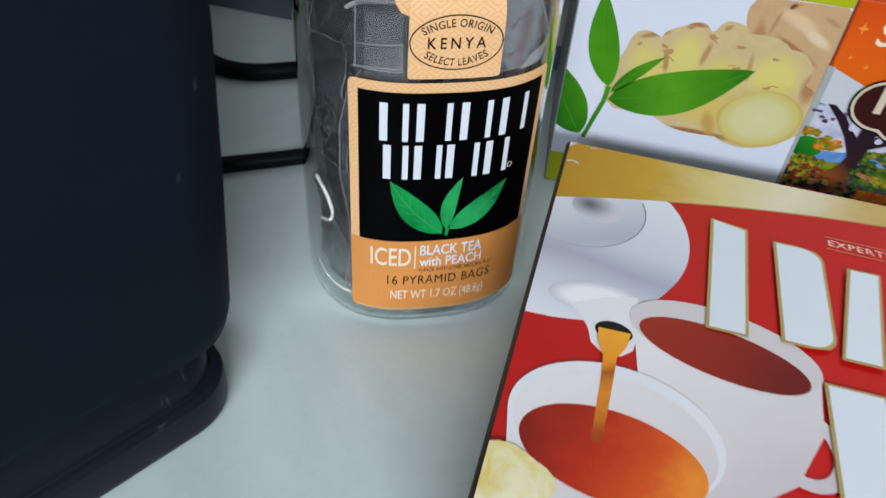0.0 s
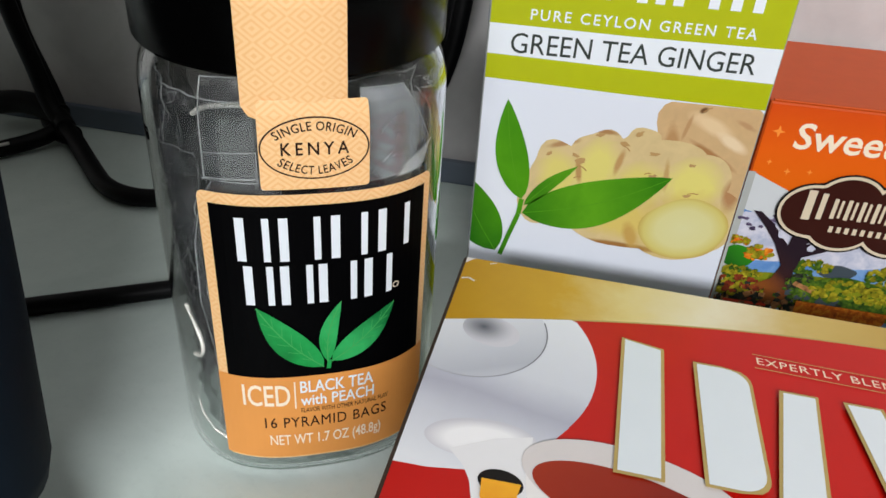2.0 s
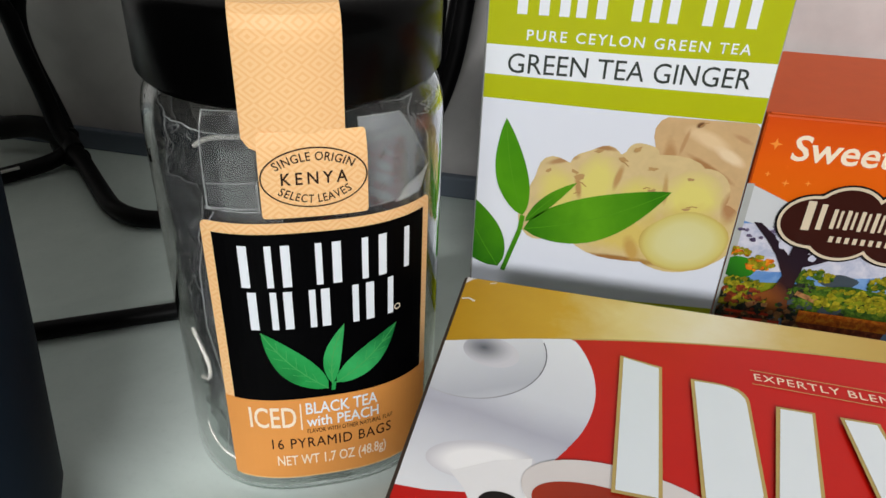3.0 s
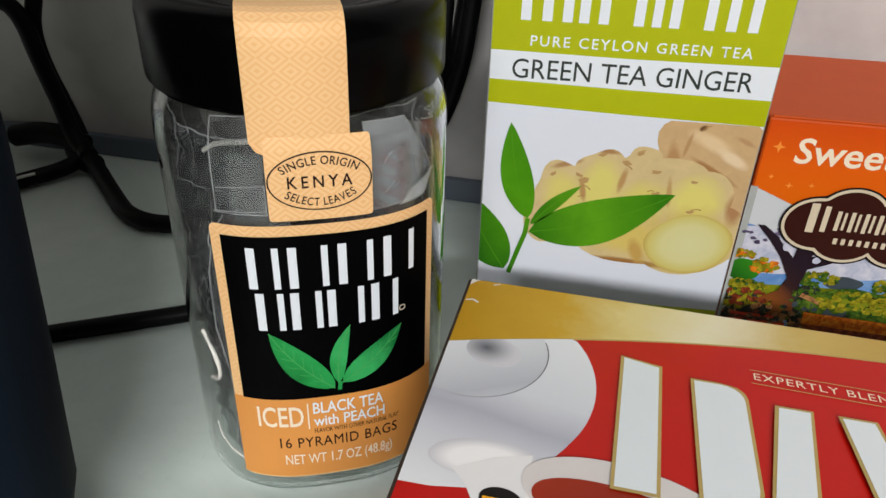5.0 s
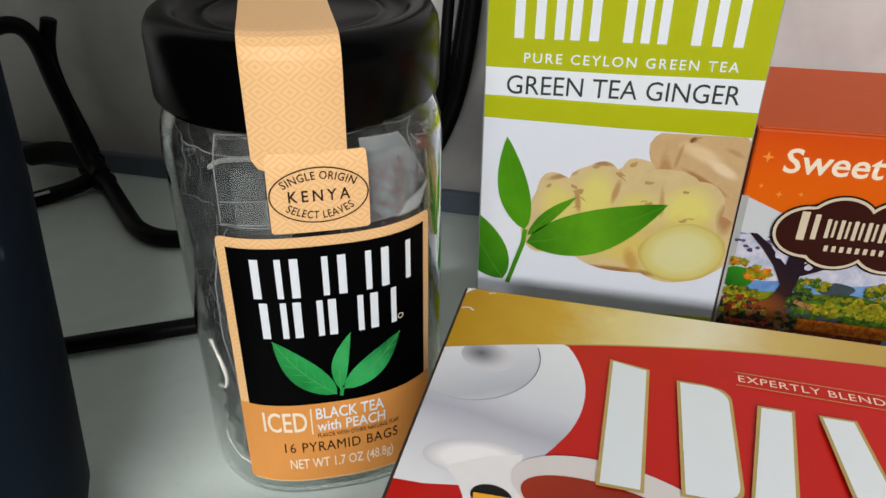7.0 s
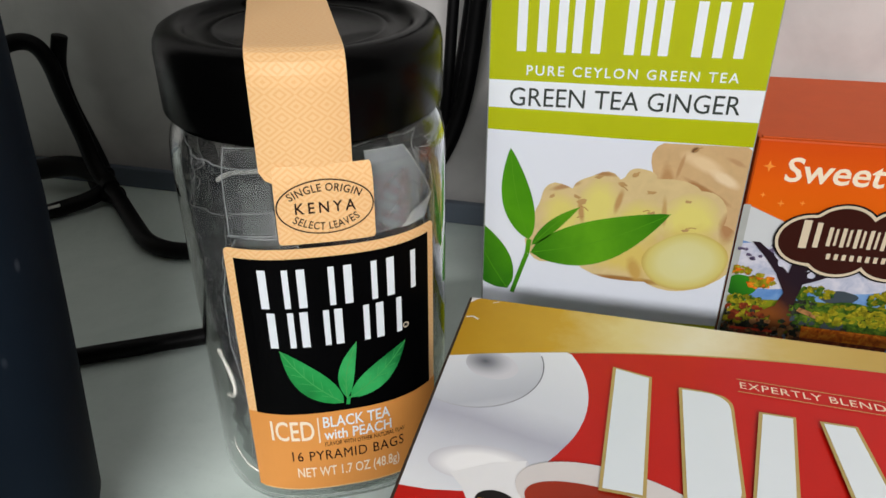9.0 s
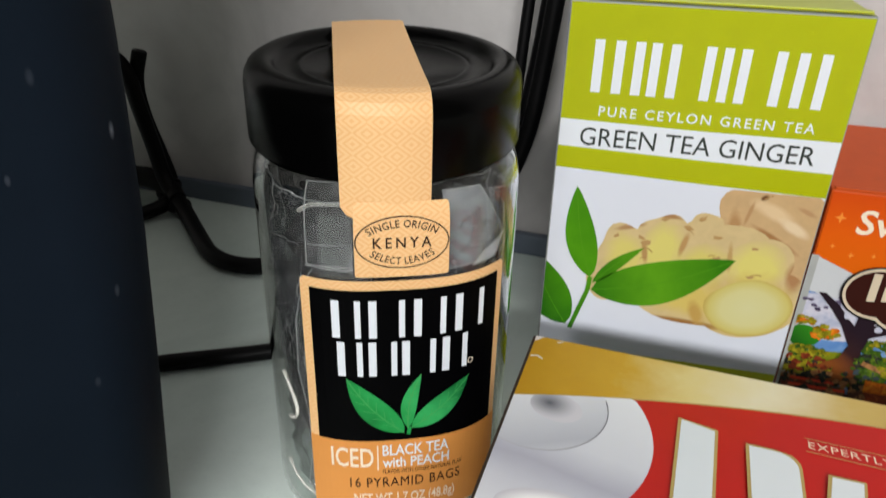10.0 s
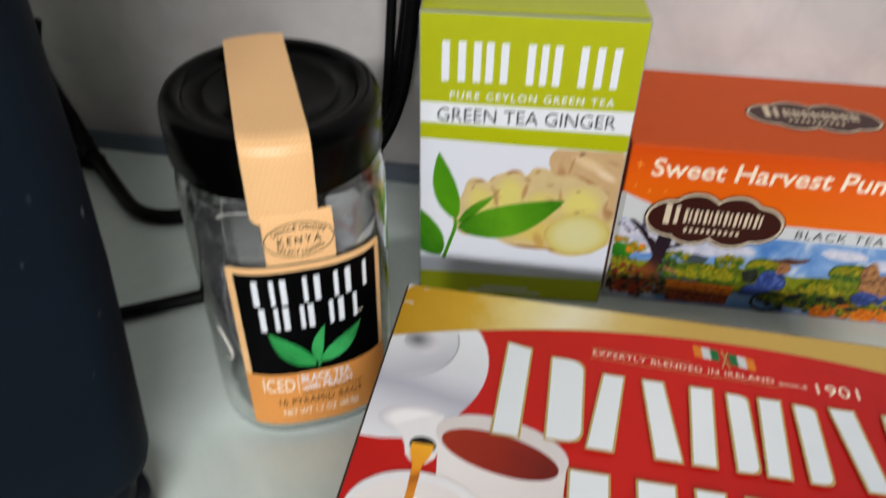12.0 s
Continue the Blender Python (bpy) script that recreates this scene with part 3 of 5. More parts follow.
# ---------------------------------------------------------------- the room
def slab(name, lo, hi, material, label, category):
    bm = bmesh.new()
    block(bm, room, lo, hi)
    return tagged(part(name, bm, material), label, category, kind="structure")


slab("wall_north", (-1.5, 0.0, -0.9), (1.7, 0.1, 1.6), M["wall"], "pale grey marbled wall behind the counter", "wall")
slab("wall_west", (-1.6, -2.0, -0.9), (-1.5, 0.1, 1.6), M["paint"], "plain taupe painted side wall", "wall")
slab("wall_east", (1.7, -2.0, -0.9), (1.8, 0.1, 1.6), M["paint"], "plain taupe painted side wall", "wall")
slab("floor", (-1.6, -2.1, -0.95), (1.8, 0.1, -0.9), M["floor"], "brown tiled kitchen floor", "floor")
slab("ceiling", (-1.6, -2.1, 1.6), (1.8, 0.1, 1.7), M["ceiling"], "plain grey ceiling", "ceiling")
# wall with an added window opening for the front lamp, in four pieces
south = bmesh.new()
WX0, WX1, WZ0, WZ1 = -0.33, 1.05, 0.97, 1.19
for lo, hi in (((-1.6, -2.1, -0.9), (WX0, -2.0, 1.6)), ((WX1, -2.1, -0.9), (1.8, -2.0, 1.6)), ((WX0, -2.1, -0.9), (WX1, -2.0, WZ0)), ((WX0, -2.1, WZ1), (WX1, -2.0, 1.6))):
    block(south, room, lo, hi)
tagged(part("wall_south", south, M["paint"]), "plain taupe wall with an added, unseen window opening", "wall", kind="structure")
window = tagged(new("added_window_1"), "white framed window, unseen, added around the front lamp", "window", kind="structure")
for lo, hi in (((WX0, -2.06, WZ0), (WX0 + 0.04, -2.01, WZ1)), ((WX1 - 0.04, -2.06, WZ0), (WX1, -2.01, WZ1)), ((WX0 + 0.04, -2.06, WZ0), (WX1 - 0.04, -2.01, WZ0 + 0.04)), ((WX0 + 0.04, -2.06, WZ1 - 0.04), (WX1 - 0.04, -2.01, WZ1))):
    bm = bmesh.new()
    block(bm, room, lo, hi)
    part("window_frame", bm, M["window_frame"], window)
# lamp body added around the overhead fill, out of view
fixture = tagged(new("added_ceiling_lamp"), "flat square white ceiling lamp, unseen, added for the fill light", "lamp")
bm = bmesh.new()
block(bm, room, (0.05, -0.95, 1.57), (0.45, -0.55, 1.6))
part("lamp_body", bm, M["window_frame"], fixture)

slab("countertop", (-1.5, -0.62, -0.04), (1.7, 0.0, 0.0), M["counter"], "pale grey-green laminate kitchen counter", "counter")
slab("base_cabinet", (-1.5, -0.58, -0.9), (1.7, 0.0, -0.04), M["cabinet"], "brown wooden cabinet front under the counter", "cabinet")
bm = rounded_block(room, (-1.5, -0.004, 0.0), (1.7, -0.0002, 0.0092), 0.0012)
tagged(part("trim", bm, M["trim"]), "narrow blue-grey trim strip along the wall base", "trim", kind="structure")


# ---------------------------------------------------------------- coffee machine
KX, KE1, KE2 = Vector((-0.0608, 0.0966, 0)), Vector((-0.58, -0.815, 0)), Vector((-0.815, 0.58, 0))


def machine_ring(inset, z, r=0.014, length=0.17, depth=0.12, seg=8):
    pts = round_rect(inset, inset, length - inset, depth - inset, max(r - inset * 0.5, 0.004), seg)
    return [KX + a * KE1 + b * KE2 + Vector((0, 0, z)) for a, b in pts]


machine = empty("coffee_machine", (0, 0, 0), "dusty navy-black plastic coffee machine on the counter", "coffee machine")
part("base", loft([machine_ring(i, z) for i, z in ((0.0060, 0.0), (0.0042, 0.0006), (0.0036, 0.0016), (0.0034, 0.0030), (0.0034, 0.0100), (0.0035, 0.0104), (0.0040, 0.0109), (0.0054, 0.0112), (0.0058, 0.0114), (0.0060, 0.0120), (0.0060, 0.0270))]), M["base"], machine, "scuffed black base with a narrow ledge", smooth=True)
part("body", loft([machine_ring(i, z) for i, z in ((0.0085, 0.0256), (0.0030, 0.0258), (0.0010, 0.0272), (0.0, 0.0315), (-0.0020, 0.06), (-0.0038, 0.09), (-0.0046, 0.12), (-0.005, 0.2), (-0.005, 0.285), (-0.002, 0.296), (0.007, 0.3))]), M["machine"], machine, smooth=True)
# ---------------------------------------------------------------- cables
def cable(points, radius, label, name="power_cable", extra=()):
    ob = empty(name, (0, 0, 0), label, "cable", "black cables on the counter")
    part("cord", tube(points, radius), M["rubber"], ob, smooth=True)
    for pts, r, nm, mat in extra:
        part(nm, tube(pts, r), M[mat], ob, smooth=True)
    return ob


cable([(-0.152, 0.1555, 0.0026), (-0.135, 0.1640, 0.0026), (-0.1175, 0.1725, 0.0026), (-0.103, 0.1792, 0.0026), (-0.089, 0.1855, 0.0026), (-0.072, 0.195, 0.0026), (-0.056, 0.206, 0.0026), (-0.046, 0.222, 0.0026), (-0.050, 0.250, 0.0026), (-0.065, 0.266, 0.0026)],
      0.0026, "black power cord lying straight across the counter")
cable([(-0.0450, 0.245, 0.0034), (-0.0750, 0.249, 0.0034), (-0.0980, 0.2425, 0.0034), (-0.1170, 0.2325, 0.0034), (-0.1340, 0.2355, 0.0034), (-0.1495, 0.2525, 0.0034), (-0.1660, 0.2705, 0.006), (-0.1780, 0.278, 0.014), (-0.1815, 0.280, 0.028),
       (-0.1860, 0.280, 0.046), (-0.1880, 0.280, 0.060), (-0.1930, 0.279, 0.0675), (-0.2015, 0.275, 0.067), (-0.2105, 0.264, 0.060), (-0.2175, 0.248, 0.05)],
      0.0033, "black cord rising in a loop beside the wall")
cable([(-0.1845, 0.2850, 0.068), (-0.1890, 0.285, 0.055), (-0.1870, 0.2845, 0.040), (-0.1815, 0.284, 0.024), (-0.1745, 0.280, 0.0085), (-0.1750, 0.271, 0.0046), (-0.1890, 0.256, 0.0034), (-0.2040, 0.241, 0.0034)],
      0.0031, "black cord folded back on itself near the wall",
      extra=(([(-0.1685, 0.2715, 0.009), (-0.1755, 0.2785, 0.0115), (-0.1820, 0.281, 0.008), (-0.1730, 0.2735, 0.0040), (-0.1655, 0.2715, 0.006)], 0.0036, "cord_knot", "rubber_soft"),
             ([(-0.1950, 0.2455, 0.0060), (-0.1895, 0.251, 0.0064), (-0.1830, 0.257, 0.0068)], 0.0006, "wire_tie", "tie")))
cable([(-0.2070, 0.282, 0.0105), (-0.1940, 0.283, 0.0130), (-0.1820, 0.2805, 0.0125), (-0.1740, 0.278, 0.0105)], 0.0046, "short black cord end tucked behind the machine")
cable([(-0.05, 0.250, 0.0035), (-0.040, 0.252, 0.015), (-0.0305, 0.255, 0.030), (-0.0235, 0.258, 0.0425), (-0.0188, 0.261, 0.058), (-0.0165, 0.263, 0.075), (-0.0145, 0.264, 0.095), (-0.0112, 0.265, 0.13), (-0.008, 0.266, 0.22)],
      0.0030, "thick black cord climbing the wall behind the jar")
cable([(-0.045, 0.257, 0.0035), (-0.034, 0.258, 0.018), (-0.0275, 0.260, 0.036), (-0.0250, 0.262, 0.06), (-0.0235, 0.265, 0.09), (-0.0205, 0.268, 0.13), (-0.016, 0.269, 0.22)],
      0.0020, "thin black cord climbing the wall behind the jar")
cable([(-0.06, 0.263, 0.003), (-0.04, 0.263, 0.012), (-0.029, 0.2645, 0.030), (-0.0235, 0.2665, 0.052), (-0.0185, 0.2675, 0.08), (-0.0145, 0.2685, 0.12), (-0.0115, 0.269, 0.22)],
      0.0026, "black cord climbing the wall behind the jar")

# ---------------------------------------------------------------- jar
JC, JA = Vector((-0.0406, 0.1572, 0)), radians(20.2)
JU, JN = Vector((math.cos(JA), math.sin(JA), 0)), Vector((math.sin(JA), -math.cos(JA), 0))
JR, JP = 0.0290, 2.7


KD = 1.14  # the jar is deeper than wide


def plan(x, n):
    """A point of the jar's plan: x across the front, n towards it."""
    return JC + x * JU + ((n - JR) * KD + JR) * JN


def squircle(r, n=72, p=JP):
    out = []
    for k in range(n):
        w = -math.pi / 2 + 2 * math.pi * k / n
        c, s = math.cos(w), math.sin(w)
        out.append((r * math.copysign(abs(c) ** (2 / p), c), r * math.copysign(abs(s) ** (2 / p), s)))
    return out


class JarSide:
    """The jar's front: u by length round the wall from the middle of the front, v the height."""
    curved, bends = True, True

    def __init__(self):
        pts, s = [], 0.0
        last = None
        self.table = []
        for k in range(-900, 901):
            w = -math.pi / 2 + k / 900 * math.pi * 0.75
            c, sn = math.cos(w), math.sin(w)
            p = Vector((math.copysign(abs(c) ** (2 / JP), c), math.copysign(abs(sn) ** (2 / JP), sn))) * JR
            pts.append(p)
        acc = [0.0]
        for a, b in zip(pts, pts[1:]):
            acc.append(acc[-1] + (b - a).length)
        mid = acc[900]
        self.s, self.p = [a - mid for a in acc], pts

    def scale(self, v):
        return body_radius(v) / JR

    def at(self, u, v, d=0.0):
        i = int(np.searchsorted(self.s, u))
        i = min(max(i, 1), len(self.s) - 1)
        f = (u - self.s[i - 1]) / (self.s[i] - self.s[i - 1])
        p = self.p[i - 1].lerp(self.p[i], f)
        k = self.scale(v)
        p = p * (k + d / JR)
        return plan(p.x, -p.y) + Vector((0, 0, v))


def body_radius(z):
    if z < 0.003:
        return JR - 0.0016 * (1 - z / 0.003) ** 2.2
    if z > 0.081:
        return JR - 0.0022 * min(1, (z - 0.081) / 0.009) ** 2
    return JR


def jar_ring(r, z, n=72, p=JP):
    return [plan(x, -y) + Vector((0, 0, z)) for x, y in squircle(r, n, p)]


jar = empty("tea_jar", (0, 0, 0), "clear plastic tea jar with black lid and peach paper label", "jar")
zs = [0.0, 0.0006, 0.0015, 0.003, 0.005, 0.02, 0.04, 0.06, 0.081, 0.084, 0.087, 0.090, 0.099]
outer = [jar_ring(body_radius(z), z) for z in zs]
inner = [jar_ring(body_radius(z) - 0.0011, max(z, 0.0016)) for z in reversed(zs)]
jar_wall = part("jar_wall", loft(outer + inner, True, True), M["clear"], jar, "clear slightly scuffed plastic", smooth=True)
jar_wall.visible_shadow = False

LR = 0.0294


def lid_ring(r, z, n=80):
    return [plan(r * math.cos(2 * math.pi * k / n), -r * math.sin(2 * math.pi * k / n)) + Vector((0, 0, z)) for k in range(n)]


part("lid", loft([lid_ring(r, z) for r, z in ((LR - 0.0022, 0.0893), (LR - 0.0004, 0.0893), (LR, 0.0899), (LR, 0.1010), (LR - 0.0003, 0.1030), (LR - 0.0012, 0.1046), (LR - 0.0028, 0.1055), (LR - 0.0044, 0.1057),
                                                    (LR - 0.0056, 0.1053), (LR - 0.0064, 0.1043), (LR - 0.0070, 0.1034), (0.0185, 0.1033), (0.0180, 0.1036), (0.0172, 0.1036), (0.0167, 0.1032), (0.008, 0.1032), (0.0005, 0.1032))]), M["lid"], jar, "glossy black lid with a shallow sunken top", smooth=True)

SIDE = JarSide()
LC = 0.0018  # middle of the label, round the wall
label_ob = printed("label", [round_rect(LC - 0.0215, 0.0058, LC + 0.0223, 0.0692, 0.0014, 4)], SIDE, 0.00016, M["peach"], jar, "peach paper label with black panel and green leaves")
printed("lower_panel", [rect(LC - 0.0215, 0.0062, LC + 0.0223, 0.0285)], SIDE, 0.00024, M["label_orange"], label_ob)
printed("black_panel", [rect(LC - 0.0194, 0.0285, LC + 0.0203, 0.0671)], SIDE, 0.00030, M["label_black"], label_ob)
# the two words of the brand, as plain bars
for v0, v1, spans in ((0.0559, 0.0648, ((-0.0150, 0.0058), (-0.0076, 0.0072), (0.0014, 0.0066), (0.0100, 0.0066))), (0.0463, 0.0549, ((-0.0142, 0.0052), (-0.0078, 0.0058), (-0.0010, 0.0070), (0.0074, 0.0056)))):
    for s, w in spans:
        printed("brand_bar", [rect(LC + s, v0, LC + s + 0.0016, v1)], SIDE, 0.00038, M["white_ink"], label_ob)
        printed("brand_bar", [rect(LC + s + w - 0.0012, v0, LC + s + w, v1)], SIDE, 0.00038, M["white_ink"], label_ob)
printed("mark_ring", ring(LC + 0.0139, 0.0474, 0.0007, 0.0007, 0.0002, n=16), SIDE, 0.00038, M["cream_ink"], label_ob)
for base, tip, half, bend in (((-0.0006, 0.0306), (-0.0126, 0.0456), 0.0032, 0.0010), ((0.0002, 0.0318), (0.0030, 0.0462), 0.0017, 0.0010), ((0.0010, 0.0318), (0.0136, 0.0436), 0.0029, -0.0008)):
    polys, rib = leaf((LC + base[0], base[1]), (LC + tip[0], tip[1]), half, bend)
    printed("leaf", polys, SIDE, 0.00038, M["leaf_l"], label_ob)
    printed("leaf_rib", stroke(rib, 0.00022), SIDE, 0.00043, M["leaf_vein"], label_ob)
    veins = []
    for k in range(2, 12, 2):
        (x0, y0), (x1, y1) = rib[k], rib[k + 2]
        dx, dy = (x1 - x0) * 0.8, (y1 - y0) * 0.8
        for q in (-1, 1):
            w = half * 0.55 * math.sin(math.pi * (k + 1) / 14) / math.hypot(dx, dy)
            veins += stroke([(x0, y0), (x0 + dx - q * dy * w, y0 + dy + q * dx * w)], 0.00012)
    printed("leaf_vein", veins, SIDE, 0.00042, M["leaf_vein"], label_ob)
printed("stem", stroke([(LC + 0.0006, 0.0322), (LC + 0.0003, 0.0300)], 0.0008), SIDE, 0.00040, M["leaf_l"], label_ob)
write("wording", "ICED", SIDE, LC - 0.0168, 0.0210, 0.0054, 0.0094, 0.00036, M["cream_ink"], label_ob, bold=0.012)
printed("divider", [rect(LC - 0.0066, 0.0200, LC - 0.0063, 0.0272)], SIDE, 0.00036, M["cream_ink"], label_ob)
write("wording", "BLACK TEA", SIDE, LC - 0.0054, 0.0242, 0.0030, 0.0148, 0.00036, M["white_ink"], label_ob, bold=0.014)
write("wording", "with PEACH", SIDE, LC - 0.0054, 0.0207, 0.0028, 0.0150, 0.00036, M["white_ink"], label_ob, bold=0.014)
write("wording", "FLAVOR WITH OTHER NATURAL FLAV", SIDE, LC - 0.0054, 0.0188, 0.0012, 0.0182, 0.00036, M["brown_ink"], label_ob)
write("wording", "16 PYRAMID BAGS", SIDE, LC - 0.0128, 0.0148, 0.0028, 0.0252, 0.00036, M["brown_ink"], label_ob, spacing=1.1)
write("wording", "NET WT 1.7 OZ (48.8g)", SIDE, LC - 0.0120, 0.0099, 0.0028, 0.0232, 0.00036, M["cream_ink"], label_ob, bold=0.01)


# the seal band over the lid
class BandPath:
    """The band's own sheet: u across it, v along it from the front's lower end over the lid to the back."""
    curved, bends = True, True

    def __init__(self):
        prof = [(LR + 0.0002, 0.0826), (LR + 0.0002, 0.1006), (LR - 0.0001, 0.1031), (LR - 0.0011, 0.1048), (LR - 0.0029, 0.1058), (LR - 0.0052, 0.1060), (0.012, 0.1058), (-0.012, 0.1058),
                (-LR + 0.0052, 0.1060), (-LR + 0.0029, 0.1062), (-LR + 0.0011, 0.1064), (-LR + 0.0001, 0.1050), (-LR - 0.0002, 0.1020), (-LR - 0.0002, 0.0930)]
        self.prof, self.acc = prof, [0.0]
        for a, b in zip(prof, prof[1:]):
            self.acc.append(self.acc[-1] + math.hypot(b[0] - a[0], b[1] - a[1]))

    def at(self, u, v, d=0.0):
        i = min(max(int(np.searchsorted(self.acc, v)), 1), len(self.acc) - 1)
        f = (v - self.acc[i - 1]) / (self.acc[i] - self.acc[i - 1])
        a, b = self.prof[i - 1], self.prof[i]
        out, z = a[0] + f * (b[0] - a[0]), a[1] + f * (b[1] - a[1])
        y = max(-0.999, min(0.999, u / LR))
        lean = math.sqrt(1 - y * y)
        rim = min(1.0, abs(out) / (LR - 0.004))
        out2 = out * (1 - rim ** 6 * (1 - lean))
        return plan(u, out2) + (d if v < 0.02 else 0) * JN + Vector((0, 0, z + (d if v >= 0.02 else 0)))


BAND = BandPath()
BU = -0.0012
band_poly = [(BU - 0.0096, BAND.acc[-1]), (BU - 0.0093, 0.0022), (BU - 0.0082, 0.0006), (BU - 0.0066, 0.0), (BU + 0.0076, 0.0), (BU + 0.0079, BAND.acc[-1])]
band = printed("seal_band", [band_poly], BAND, 0.0002, M["peach"], jar, "peach paper seal band running over the lid")
tag_ob = printed("seal_tag", [round_rect(LC - 0.0097, 0.0709, LC + 0.0077, 0.0863, 0.0006, 3)], SIDE, 0.0014, M["peach"], jar, "peach paper seal with brown oval print")
TU, TV = LC - 0.0010, 0.0783
printed("oval_border", ring(TU, TV, 0.0086, 0.0055, 0.00026, n=72), SIDE, 0.0015, M["brown_ink"], tag_ob)
write("wording", "KENYA", SIDE, TU - 0.0053, TV - 0.0011, 0.0022, 0.0106, 0.0015, M["brown_ink"], tag_ob, spacing=1.45, bold=0.012)


def on_arc(width, up):
    rx, ry = 0.0086, 0.0055

    def place(x, y):
        q = (x / width - 0.5) * 2
        b = 0.58 - 0.30 * q * q if up else -0.84 + 0.34 * q * q
        slope = (-0.60 if up else 0.68) * q * ry / (0.70 * rx)
        k = math.hypot(1, slope)
        return TU + 0.70 * rx * q - y * slope / k, TV + ry * b + y / k
    return place


write("wording", "SINGLE ORIGIN", SIDE, 0, 0, 0.0015, 0.012, 0.0015, M["brown_ink"], tag_ob, spacing=1.1, bold=0.01, place=on_arc(0.012, True))
write("wording", "SELECT LEAVES", SIDE, 0, 0, 0.0015, 0.012, 0.0015, M["brown_ink"], tag_ob, spacing=1.1, bold=0.01, place=on_arc(0.012, False))

# ---------------------------------------------------------------- sachets in the jar
def crumpled_sheet(theta, span, z0, z1, seed, inset=0.0010, depth=0.0038):
    """A crinkled wrapper that lies against the inside of the jar: theta from the front, in degrees."""
    rnd = random.Random(seed)
    nu, nv = 26, 22
    off = Vector((rnd.uniform(0, 50), rnd.uniform(0, 50), rnd.uniform(0, 50)))
    tip = [rnd.uniform(-0.18, 0.18) for _ in range(4)]
    bm, grid = bmesh.new(), []
    for i in range(nu + 1):
        row = []
        for j in range(nv + 1):
            a, b = i / nu, j / nv
            skew = (tip[0] * (1 - a) + tip[1] * a) * (1 - b) + (tip[2] * (1 - a) + tip[3] * a) * b
            w = radians(theta + (a - 0.5 + 0.5 * skew) * span)
            z = z0 + (b + 0.4 * skew * (1 if b > 0.5 else -1)) * (z1 - z0)
            p = off + Vector((a * span / 28, (z1 - z0) * b * 90, 0))
            ridge = 1 - abs(noise.noise(p)) * 2
            fine = 1 - abs(noise.noise(p * 2.7 + Vector((7, 3, 1)))) * 2
            swell = (abs(math.cos(w)) ** JP + abs(math.sin(w)) ** JP) ** (-1 / JP)
            r = 0.0277 * swell - inset - depth * (0.62 * (1 - ridge) + 0.25 * (1 - fine))
            q = JC + r * math.sin(w) * JU + r * math.cos(w) * JN
            row.append(bm.verts.new((q.x, q.y, min(max(z, 0.0026), 0.0875))))
        grid.append(row)
    for i in range(nu):
        for j in range(nv):
            bm.faces.new((grid[i][j], grid[i + 1][j], grid[i + 1][j + 1], grid[i][j + 1]))
    rim = [[grid[i][nv].co.copy() for i in range(nu + 1)], [grid[nu][j].co.copy() for j in range(nv + 1)]]
    return bm, rim


def pyramid(centre, size, turn, tilt):
    rot = Euler((tilt, tilt * 0.6, turn)).to_matrix()
    bm = bmesh.new()
    corners = [rot @ Vector(c) * size for c in ((1, 1, 1), (-1, -1, 1), (-1, 1, -1), (1, -1, -1))]
    vs = [bm.verts.new(Vector(centre) + c) for c in corners]
    for f in ((0, 1, 2), (0, 3, 1), (0, 2, 3), (1, 3, 2)):
        bm.faces.new([vs[i] for i in f])
    bmesh.ops.bevel(bm, geom=bm.edges[:], offset=size * 0.12, segments=2, profile=0.6, affect="EDGES")
    for v in bm.verts:
        c = v.co - JC
        r = math.hypot(c.x, c.y)
        if r > 0.0264:
            v.co.x, v.co.y = JC.x + c.x * 0.0264 / r, JC.y + c.y * 0.0264 / r
        v.co.z = max(v.co.z, 0.0024)
    return bm


def sachet(theta, span, z0, z1, seed, bag=0.0122, inset=0.0012, r=0.0152):
    """A clear wrapper against the jar's wall, with its pyramid tea bag further in."""
    ob = empty("tea_sachet", (0, 0, 0), "crinkled clear wrapper with a dark pyramid tea bag inside the jar", "tea sachet", "sachets in the jar")
    sheet, rim = crumpled_sheet(theta, span, z0, z1, seed, inset)
    part("wrapper", sheet, M["film"], ob)
    for line in rim:
        part("wrapper_seal", tube(line, 0.00013, 5, 1), M["film_edge"], ob)
    w = radians(theta)
    c = JC + r * math.sin(w) * JU + r * math.cos(w) * JN + Vector((0, 0, 0.5 * (z0 + z1)))
    part("tea_bag", pyramid(c, bag, w + 0.6, 0.5 + seed * 0.37), M["tea"], ob)
    return ob


for k, (theta, span, z0, z1) in enumerate(((-38, 52, 0.050, 0.084), (24, 46, 0.060, 0.087), (-74, 66, 0.030, 0.076), (-62, 60, 0.004, 0.040), (70, 64, 0.034, 0.082), (66, 60, 0.004, 0.044), (-6, 60, 0.003, 0.030),
                                           (-130, 80, 0.006, 0.05), (140, 80, 0.01, 0.055), (-150, 80, 0.04, 0.084), (120, 80, 0.05, 0.086), (-100, 60, 0.004, 0.046), (-98, 60, 0.040, 0.086), (100, 60, 0.004, 0.046), (98, 60, 0.044, 0.086))):
    sachet(theta, span, z0, z1, k + 1, inset=0.0008 + 0.0012 * (k % 2))
